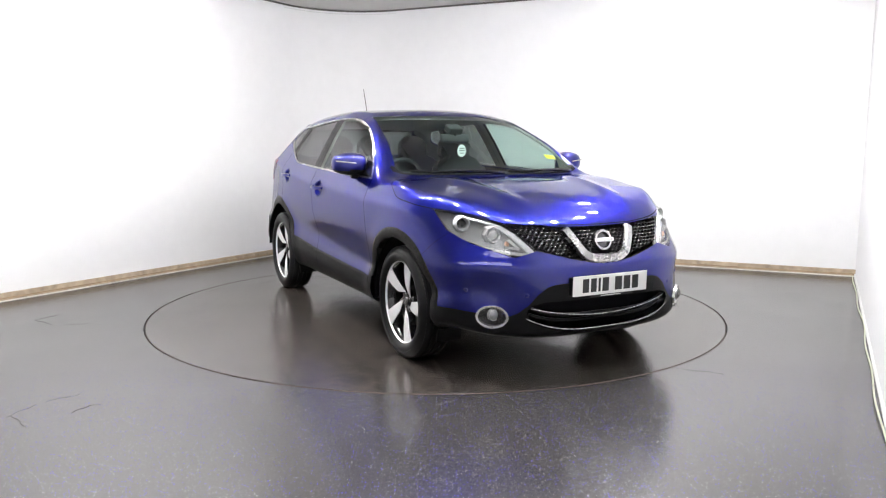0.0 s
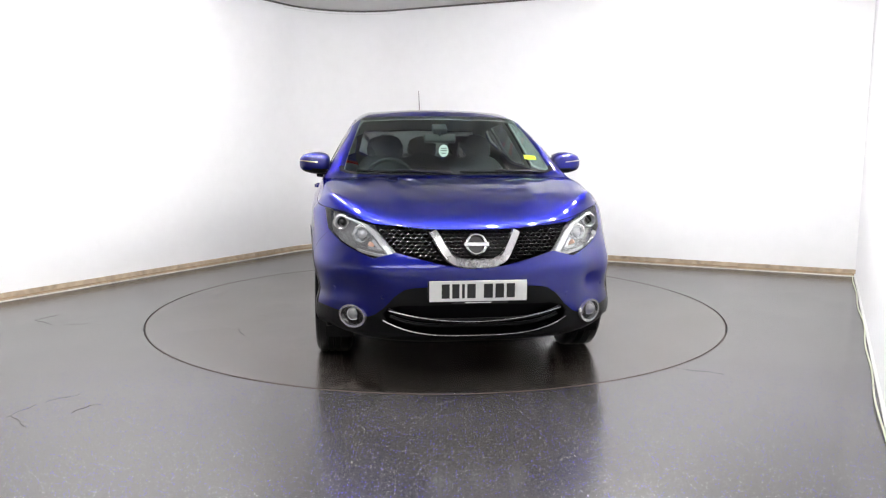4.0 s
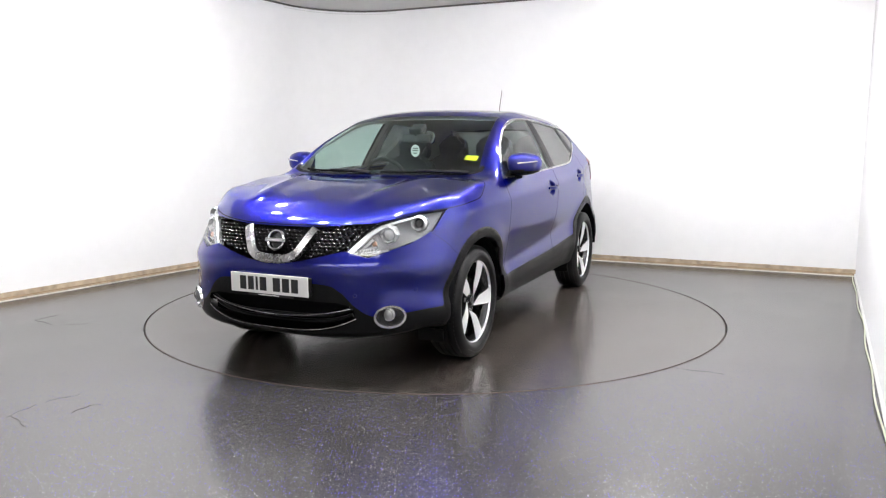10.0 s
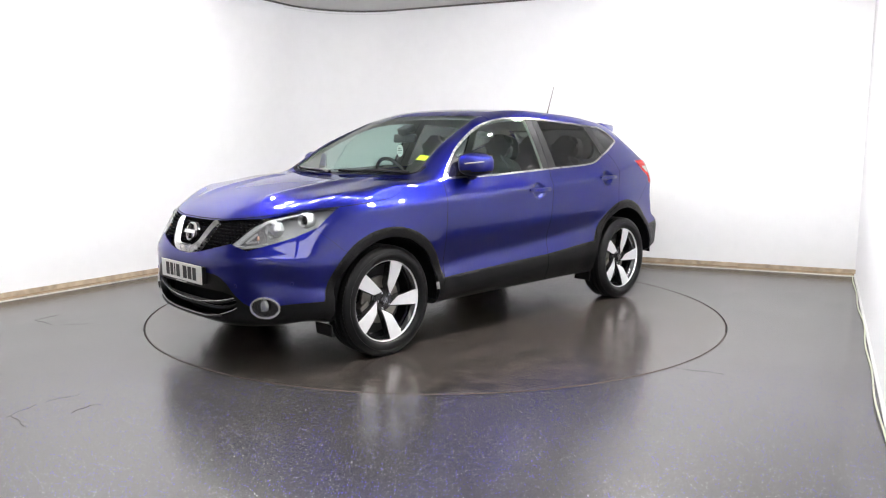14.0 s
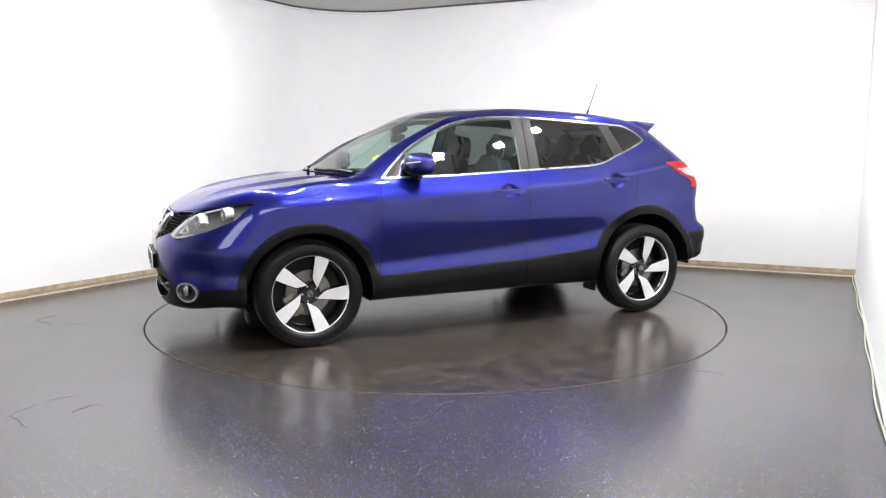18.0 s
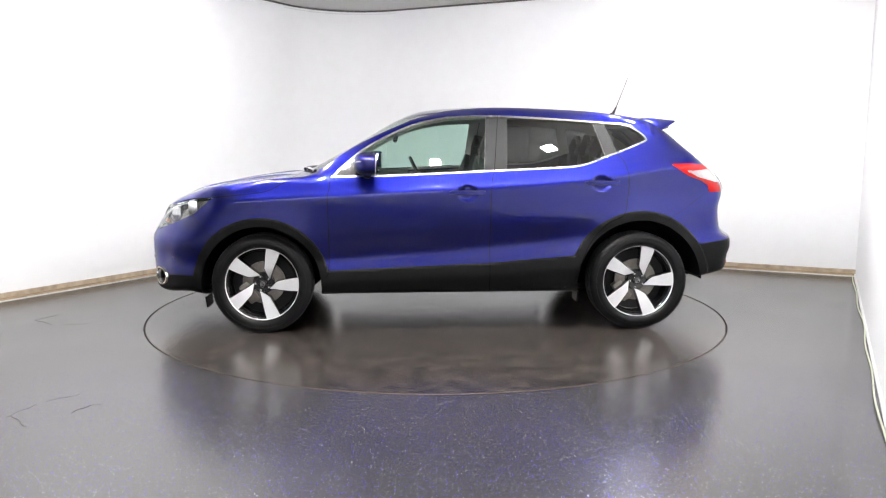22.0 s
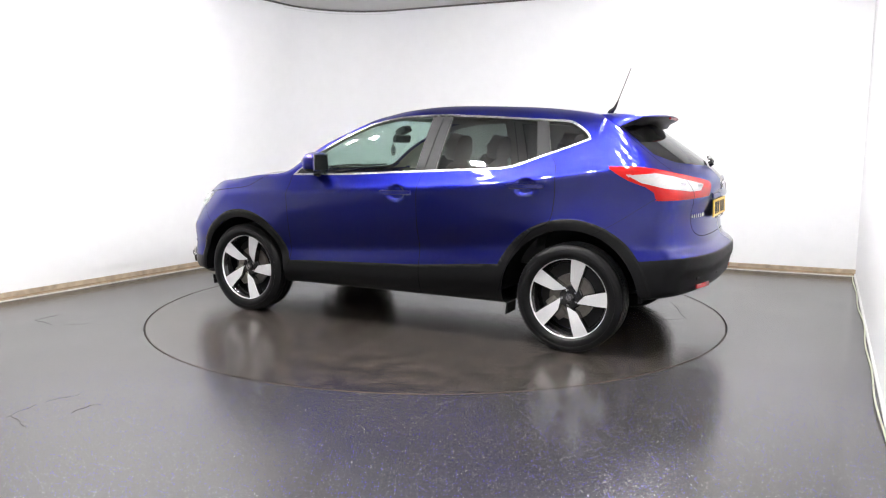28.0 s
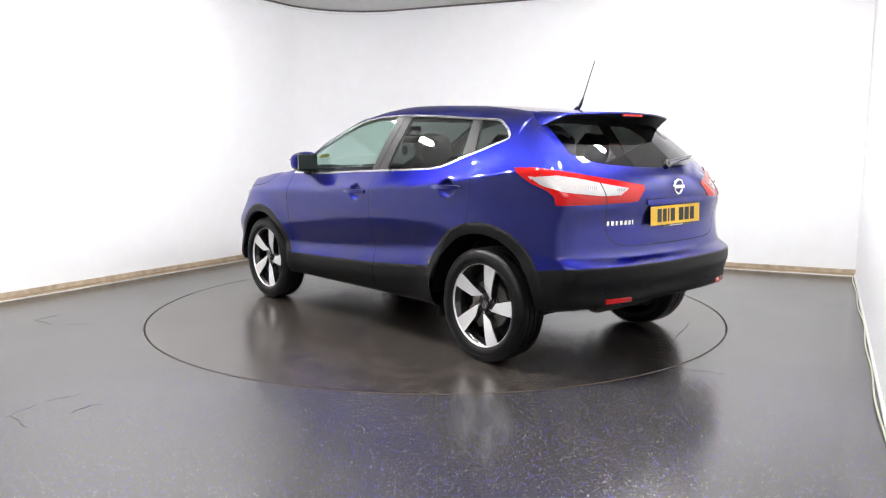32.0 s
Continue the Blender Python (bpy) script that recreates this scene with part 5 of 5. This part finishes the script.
    part("turn_lamp", box((0.012, 0.036, 0.026), flip @ Matrix.Translation(p) @ pose(0, 0, 0, 28, 0, -25), 0.006), LAMP_AMBER, lamp, "small pinkish turn lamp")
    dark = [nose(y, z, -0.030) for y, z in ((0.48, 0.70), (0.56, 0.705), (0.66, 0.735), (0.72, 0.765))]
    part("lamp_shade", ribbon([flip @ p for p in dark], [Vector((0, 0, 0.012))] * 4, [Vector((0.006, 0, 0))] * 4), GLOSS_BLACK, lamp)

    # door mirror
    mirror = new("door_mirror")
    mirror.parent = car
    mirror["label"] = "blue door mirror with black base"
    mc = Vector((0.585, 0.920, 1.172))
    bm = bmesh.new()
    bmesh.ops.create_uvsphere(bm, u_segments=32, v_segments=20, radius=1.0)
    for v in bm.verts:
        x, y, z = v.co
        p = 3.2
        n = (abs(x) ** p + abs(y) ** p + abs(z) ** p) ** (1 / p)
        x, y, z = x / n, y / n, z / n
        back = -0.55 if x < -0.55 else x
        zz = z * (0.078 - 0.016 * max(0, y) - 0.004 * max(0, back))
        v.co = flip @ (mc + Vector((0.085 * back * (1 - 0.22 * max(0, y) ** 2) - 0.02 * y, 0.110 * y, zz + 0.004)))
    lower = [f for f in bm.faces if f.calc_center_median().z < mc.z - 0.038]
    bm2 = bm.copy()
    bmesh.ops.delete(bm, geom=lower, context="FACES")
    part("housing", bm, PAINT, mirror, "blue mirror housing", smooth=True)
    bmesh.ops.delete(bm2, geom=[f for f in bm2.faces if f.calc_center_median().z >= mc.z - 0.038], context="FACES")
    part("housing_base", bm2, CLADDING, mirror, "black lower mirror shell", smooth=True)
    part("mirror_glass", box((0.006, 0.180, 0.115), flip @ Matrix.Translation(mc + Vector((-0.052, -0.004, 0.006))) @ pose(0, 0, 0, 0, 0, 4), 0.002), MIRROR_GLASS, mirror, "silvered mirror glass")
    part("arm", tube([flip @ Vector(q) for q in ((0.60, 0.80, 1.088), (0.595, 0.85, 1.092), (0.585, 0.90, 1.105))], [0.030, 0.022, 0.028], 12), CLADDING, mirror, smooth=True)
    rep = [mc + Vector((0.085 * 0.98 * (1 - 0.22 * max(0, y) ** 2) - 0.02 * y - 0.035 * max(0, y - 0.3) ** 2 + 0.004, 0.110 * y, 0.012 + 0.012 * y)) for y in np.linspace(-0.2, 0.93, 9)]
    part("repeater", tube([flip @ p for p in rep], 0.0045, 6), LENS_WHITE, mirror, "slim clear turn repeater")

    # door handles
    for (hx, hz), door in zip(HANDLES, ("front", "rear")):
        pts, fore, aft = [], flank(hx + 0.11, hz, s).y, flank(hx - 0.11, hz, s).y
        for k in range(11):
            u = k / 10
            x = hx + 0.125 - 0.25 * u
            out_by = 0.014 + 0.024 * math.sin(math.pi * min(max((u - 0.08) / 0.84, 0), 1)) ** 0.7
            edge = fore * (0.5 + (x - hx) / 0.25) + aft * (0.5 - (x - hx) / 0.25)
            pts.append(Vector((x, edge + s * (out_by - 0.010), hz + 0.006)))
        hd = part("handle", ribbon(pts, [Vector((0, 0, 0.015 if 0 < i < 10 else 0.010)) for i in range(11)], [Vector((0, s * 0.012, 0))] * 11), PAINT, doors[door, s], "blue pull handle", smooth=True)
        if door == "front":
            part("lock_cover", box((0.034, 0.016, 0.030), Matrix.Translation(flank(hx - 0.108, hz + 0.006, s, 0.004)), 0.005), PAINT, hd)

    # wheel mud flaps and sill fins
    part("mud_flap", box((0.012, 0.16, 0.075), pose(1.715, s * 0.74, 0.215, 0, 8, 0), 0.003), CLADDING, car, "black air deflector flap")
    part("mud_flap", box((0.012, 0.15, 0.075), pose(-0.895, s * 0.76, 0.235, 0, -6, 0), 0.003), CLADDING, car, "black air deflector flap")
    # rear reflector
    rp = [tail(y, 0.449 - 0.01 * (y - 0.5), 0.003) for y in np.linspace(0.455, 0.625, 8)]
    part("reflector", ribbon([flip @ p for p in rp], [Vector((0, 0, 0.015))] * 8, [Vector((-0.006, 0, 0))] * 8), LENS_RED, rear_bumper, "narrow red reflector")
    # tailgate split in the tail lamp
    cut = [tail(0.588 - 0.012 * k / 5, 0.985 + 0.115 * k / 5, 0.009) for k in range(6)]
    part("lamp_joint", ribbon([flip @ p for p in cut], [Vector((0, 0.003, 0))] * 6, [Vector((-0.002, 0, 0))] * 6), SEAL, car)
    # clear ribbed reflectors in the tail lamp
    for y0, z0, h in ((0.665, 1.062, 0.034), (0.50, 1.052, 0.026)):
        for k in range(5):
            q = tail(y0 - 0.011 * k, z0, 0.0075)
            part("lamp_rib", box((0.004, 0.004, h), flip @ Matrix.Translation(q), 0.001, 1), LAMP_SILVER, car)
    # windscreen wipers
for y0, y1, dx in ((-0.10, -0.62, 0.0), (0.56, 0.06, 0.01)):
    wp = new("wiper")
    wp.parent = car
    wp["label"] = "black windscreen wiper"
    base = lambda y, up: Vector((1.085 - 0.18 * (y / 0.72) ** 2 - up, y, top(1.085 - 0.18 * (y / 0.72) ** 2 - up, y).z))
    ys = np.linspace(y0, y1, 9)
    blade_pts = [base(y, -0.004 + 0.012 * k / 8) + Vector((0, 0, 0.010)) for k, y in enumerate(ys)]
    part("blade", tube(blade_pts, 0.008, 6), SEAL, wp, "black rubber blade")
    arm_pts = [base(y0 + 0.10, -0.03) + Vector((0, 0, 0.012)), base(y0 - 0.02, -0.015) + Vector((0, 0, 0.020)), base((y0 + y1) / 2, 0.0) + Vector((0, 0, 0.020))]
    part("arm", tube(arm_pts, [0.013, 0.010, 0.007], 8), GLOSS_BLACK, wp, "black wiper arm", smooth=True)

# rear: spoiler, brake light, wiper, badge, lettering bars, plate recess, aerial
SPOIL_W = 0.515
rows = []
for y in np.linspace(-SPOIL_W, SPOIL_W, 29):
    q = abs(y) / SPOIL_W
    xt, zt = -1.757 + 0.092 * q ** 2.2, 1.498 - 0.016 * q ** 2
    xl = -1.40
    a = top(xl, y, 0.002)
    m1 = a.lerp(Vector((xt, y, zt)), 0.5) + Vector((0, 0, 0.011 - 0.004 * q))
    low = top(-1.60, y)
    rows.append([a, a.lerp(m1, 0.5) + Vector((0, 0, 0.004)), m1, Vector((xt + 0.004, y, zt + 0.003)), Vector((xt - 0.003, y, zt - 0.006)), Vector((xt + 0.035, y, zt - 0.020)), Vector((-1.615, y, max(low.z, 1.430))), top(-1.50, y) - Vector((0, 0, 0.02))])


def spoiler_end(s):
    """The line on the body's shoulder where the spoiler's side runs out."""
    p = [flank(x, z, s, 0.003) for x, z in ((-1.425, 1.488), (-1.468, 1.462), (-1.505, 1.438), (-1.538, 1.415))]
    return p + [p[3]] * 4


def spoiler_shoulder(section, s):
    """Half way from the last section to the body, kept clear of the body's round shoulder."""
    out = Vector((0, s * 0.6, 0.8))
    return [p.lerp(q, 0.5) + out * d for p, q, d in zip(section, spoiler_end(s), (0.010, 0.012, 0.010, 0.004, 0.002, 0, 0, 0))]


rows = [spoiler_end(-1), spoiler_shoulder(rows[0], -1)] + rows + [spoiler_shoulder(rows[-1], 1), spoiler_end(1)]
bm, below = bmesh.new(), bmesh.new()
for b_to, cols in ((bm, (0, 1, 2, 3)), (below, (4, 5, 6))):
    vs = [[b_to.verts.new(p) for p in row] for row in rows]
    for a, b in zip(vs, vs[1:]):
        for k in cols:
            b_to.faces.new((a[k], a[k + 1], b[k + 1], b[k]))
    bmesh.ops.delete(b_to, geom=[v for v in b_to.verts if not v.link_faces], context="VERTS")
    bmesh.ops.remove_doubles(b_to, verts=b_to.verts, dist=0.0005)
spoiler = part("spoiler", bm, PAINT, tailgate, "blue roof spoiler over the rear screen", smooth=True)
part("underside", below, CLADDING, spoiler, "black underside", smooth=True)
for s in (1, -1):
    flip = Matrix.Diagonal((1, s, 1, 1))
    bm = bmesh.new()
    fin = [tail(y, z, 0.006) for y, z in ((0.556, 1.404), (0.530, 1.420), (0.500, 1.418), (0.497, 1.360), (0.515, 1.345), (0.540, 1.372))]
    a = [bm.verts.new(flip @ Vector(p)) for p in fin]
    b = [bm.verts.new(flip @ (Vector(p) - Vector((0, 0.02, 0)))) for p in fin]
    bm.faces.new(a), bm.faces.new(b[::-1])
    for k in range(6):
        bm.faces.new((a[k], a[(k + 1) % 6], b[(k + 1) % 6], b[k]))
    part("side_fin", bm, GLOSS_BLACK, spoiler, "gloss black spoiler side fin")
part("brake_light", box((0.012, 0.20, 0.018), pose(-1.752, 0, 1.484, 0, 20, 0), 0.004), LENS_RED, spoiler, "red high brake light")
wpt = [Vector((-2.015, 0.02, 1.195)), Vector((-2.005, -0.06, 1.205)), Vector((-1.975, -0.20, 1.222)), Vector((-1.945, -0.36, 1.236))]
rw = part("rear_wiper", tube(wpt, [0.020, 0.016, 0.011, 0.007], 10), GLOSS_BLACK, tailgate, "black rear wiper", smooth=True)
part("blade", tube([p + Vector((0.012, 0, -0.012)) for p in wpt[1:]], 0.006, 6), SEAL, rw)
part("wiper_pivot", lathe([(0.0, 0.03), (0.024, 0.026), (0.030, 0.0)], 20, Matrix.Translation((-2.003, 0.02, 1.188)) @ pose(0, 0, 0, 0, -70, 0)), GLOSS_BLACK, rw, smooth=True)
bt = Matrix.Translation(tail(0, 1.062, 0.004)) @ pose(0, 0, 0, 0, -90, 0)
rb = part("rear_badge", lathe([(0.034, 0.0), (0.036, 0.008), (0.041, 0.010), (0.046, 0.008), (0.048, 0.0)], 36, bt), CHROME, tailgate, "round chrome badge ring", smooth=True)
part("badge_bar", box((0.020, 0.104, 0.010), bt @ pose(0, 0, 0.008), 0.003), CHROME, rb, "chrome badge bar")
part("plate_garnish", ribbon([tail(y, 0.985, 0.004) for y in np.linspace(-0.30, 0.30, 9)], [Vector((0, 0, 0.018))] * 9, [Vector((-0.009, 0, -0.003))] * 9), PAINT, tailgate, "blue moulding over the plate")
for k, w in enumerate((0.024, 0.022, 0.020, 0.022, 0.024, 0.022, 0.008)):
    y = 0.566 - 0.031 * k
    part("letter_bar", box((0.006, w, 0.026), Matrix.Translation(tail(y - w / 2, 0.872, 0.002)) @ pose(0, 0, 0, 0, 0, 3), 0.002), CHROME, tailgate, "plain chrome lettering bar")
aerial = new("aerial")
aerial.parent = car
aerial["label"] = "black roof aerial leaning backwards"
ab = top(-1.335, 0)
part("base", tube([ab + Vector((0.035, 0, -0.004)), ab + Vector((0.015, 0, 0.010)), ab + Vector((-0.012, 0, 0.036)), ab + Vector((-0.036, 0, 0.085))], [0.012, 0.020, 0.012, 0.006], 10), GLOSS_BLACK, aerial, "black aerial foot", smooth=True)
part("rod", tube([ab + Vector((-0.030, 0, 0.072)), ab + Vector((-0.120, 0, 0.310))], [0.0040, 0.0028], 6), RUBBER, aerial)
# rear under-bumper diffuser, exhaust, floor pan
part("silencer", lathe([(0.0, -0.30), (0.08, -0.29), (0.10, -0.25), (0.10, 0.25), (0.08, 0.29), (0.0, 0.30)], 20, pose(-1.70, 0.0, 0.375, 90, 0, 0)), TRIM_DARK, car, "dark exhaust silencer", smooth=True)
part("tow_bracket", box((0.05, 0.05, 0.03), pose(-1.80, 0.55, 0.365, 0, 25, 0), 0.004), CLADDING, car)
part("axle_beam", tube([(-1.323, -0.70, 0.30), (-1.25, -0.4, 0.27), (-1.25, 0.4, 0.27), (-1.323, 0.70, 0.30)], 0.04, 10), TRIM_DARK, car, smooth=True)

# ---- cabin ----
part("cabin_floor", box((1.70, 1.44, 0.04), pose(0.0, 0, 0.40), 0.0), TRIM_DARK, car, "dark cabin floor")
part("boot_floor", box((0.95, 0.86, 0.04), pose(-1.33, 0, 0.46), 0.0), TRIM_DARK, car, "dark boot floor")
dash_line = [(0.42, 0.62), (0.36, 0.86), (0.34, 0.97), (0.40, 1.035), (0.52, 1.055), (0.75, 1.060), (0.98, 1.062), (1.00, 0.62)]
bm = bmesh.new()
add_prism(bm, dash_line, 1.36, Matrix.Translation((0, 0.68, 0)) @ pose(0, 0, 0, 90, 0, 0), 0.0)
dash = part("dashboard", bm, TRIM_DARK, car, "dark moulded dashboard")
part("binnacle", prism(curve_through([(-0.17, 0.0), (-0.15, 0.055), (-0.06, 0.085), (0.06, 0.085), (0.15, 0.055), (0.17, 0.0)], 4), 0.24, Matrix.Translation((0.30, -0.37, 1.02)) @ pose(0, 0, 0, 90, 0, 90), 0.01), TRIM_DARK, dash, "hooded instrument binnacle", smooth=True)
sw = new("steering_wheel")
sw.parent = car
sw["label"] = "black steering wheel"
sm = Matrix.Translation((0.20, -0.37, 1.035)) @ pose(0, 0, 0, 0, -64, 0)
bm = bmesh.new()
n = 40
ring = [[bm.verts.new(sm @ Vector(((0.180 + 0.015 * math.cos(b)) * math.cos(a), (0.180 + 0.015 * math.cos(b)) * math.sin(a), 0.015 * math.sin(b)))) for b in (2 * math.pi * j / 10 for j in range(10))] for a in (2 * math.pi * i / n for i in range(n))]
for i in range(n):
    for j in range(10):
        bm.faces.new((ring[i][j], ring[(i + 1) % n][j], ring[(i + 1) % n][(j + 1) % 10], ring[i][(j + 1) % 10]))
part("rim", bm, TRIM_DARK, sw, smooth=True)
part("boss", lathe([(0.0, 0.03), (0.06, 0.028), (0.075, 0.0), (0.05, -0.06), (0.03, -0.25)], 20, sm), TRIM_DARK, sw, smooth=True)
for a in (0, 180, 90):
    part("wheel_spoke", box((0.13, 0.035, 0.012), sm @ pose(0, 0, 0, 0, 0, a + 90) @ pose(0.12, 0, 0), 0.004), SATIN_CHROME if a == 90 else TRIM_DARK, sw)


def seat(x, y, rear=False):
    st = new("seat")
    st.parent = car
    st["label"] = "dark cloth seat with headrest"
    part("cushion", box((0.50, 0.50, 0.16), pose(x + 0.22, y, 0.60, 0, -6, 0), 0.06, 4), CLOTH, st, smooth=True)
    bm = bmesh.new()
    line = curve_through([(-0.245, 0.0), (-0.255, 0.25), (-0.235, 0.45), (-0.16, 0.57), (0.0, 0.60), (0.16, 0.57), (0.235, 0.45), (0.255, 0.25), (0.245, 0.0)], 4)
    add_prism(bm, line, 0.13, Matrix.Translation((x - 0.03, y, 0.62)) @ pose(0, 0, 0, 0, -16, 0) @ pose(0, 0, 0, 90, 0, 90), 0.035)
    part("backrest", bm, CLOTH, st, smooth=True)
    hx, hz = x - 0.205, 1.235
    bm = bmesh.new()
    line = curve_through([(-0.125, -0.06), (-0.13, 0.04), (-0.09, 0.10), (0.0, 0.115), (0.09, 0.10), (0.13, 0.04), (0.125, -0.06), (0.0, -0.075)], 4, True)
    add_prism(bm, line, 0.10, Matrix.Translation((hx - 0.02, y, hz + 0.025)) @ pose(0, 0, 0, 0, -10, 0) @ pose(0, 0, 0, 90, 0, 90), 0.03)
    hr = part("headrest", bm, CLOTH, st, smooth=True)
    for d in (-0.05, 0.05):
        part("headrest_post", tube([(hx + 0.02, y + d, hz + 0.0), (hx + 0.05, y + d, hz - 0.13)], 0.007, 8), SATIN_CHROME, hr)
    return st


for x, y in ((-0.12, 0.37), (-0.12, -0.37), (-0.98, 0.38), (-0.98, 0.0), (-0.98, -0.38)):
    seat(x, y)
part("parcel_shelf", box((0.55, 1.10, 0.03), pose(-1.55, 0, 1.06), 0.01), TRIM_DARK, car, "dark parcel shelf")
part("centre_console", box((0.8, 0.20, 0.28), pose(0.05, 0, 0.66), 0.04, 3), TRIM_DARK, car, smooth=True)
rv = part("rear_view_mirror", box((0.035, 0.24, 0.065), pose(0.40, 0.0, 1.355, 0, -10, 0), 0.015, 3), TRIM_DARK, car, "dark rear-view mirror", smooth=True)
part("mirror_foot", tube([(0.405, 0, 1.375), (0.42, 0, 1.405)], 0.014, 8), TRIM_DARK, rv)
part("sensor_box", box((0.10, 0.11, 0.05), pose(0.385, 0.0, 1.422, 0, 24, 0), 0.012), TRIM_DARK, rv)
tag = part("paper_tag", prism([(0.036 * math.cos(2 * math.pi * k / 32), 0.045 * math.sin(2 * math.pi * k / 32)) for k in range(32)], 0.002, Matrix.Translation((0.47, 0.022, 1.262)) @ pose(0, 0, 0, 90, 0, 90)), PAPER, car, "oval white paper tag hung from the mirror")
for k, (w, z) in enumerate(((0.040, 0.018), (0.046, 0.002), (0.030, -0.018))):
    part("print_bar", box((0.001, w, 0.006), pose(0.4735, 0.022, 1.262 + z)), INK, tag)
    part("print_bar", box((0.001, w, 0.006), pose(0.4680, 0.022, 1.262 + z)), INK, tag)
part("tag_string", tube([(0.47, 0.022, 1.305), (0.46, 0.02, 1.37)], 0.0012, 5), INK, tag)
sp = Vector((find(lambda x: at(x, 0.605, 1.222), 1.3, 0.2), 0.605, 1.222))
sn = Vector(grad(np.array([sp]))[0]).normalized()
sy = (Vector((0, 1, 0)) - sn * sn.y).normalized()
sx = sy.cross(sn)
sm = Matrix.Translation(sp - sn * 0.006) @ Matrix((sx, sy, sn)).transposed().to_4x4()
part("sticker", box((0.055, 0.088, 0.0012), sm @ pose(0, 0, 0, 0, 0, 0)), STICKER, car, "bright yellow windscreen sticker")


# ---- what moves: the turntable and the car on it ----
def motions():
    ways, spins = [], []
    for t in range(0, 33):
        a = TURN0 + TURN * t
        c, s = math.cos(radians(a)), math.sin(radians(a))
        ways.append((t, pose(-(c * OFF[0] - s * OFF[1]), -(s * OFF[0] + c * OFF[1]), 0, 0, 0, a)))
        spins.append((t, pose(0, 0, 0, 0, 0, a)))
    walk(car, ways)
    walk(disc, spins)


motions()
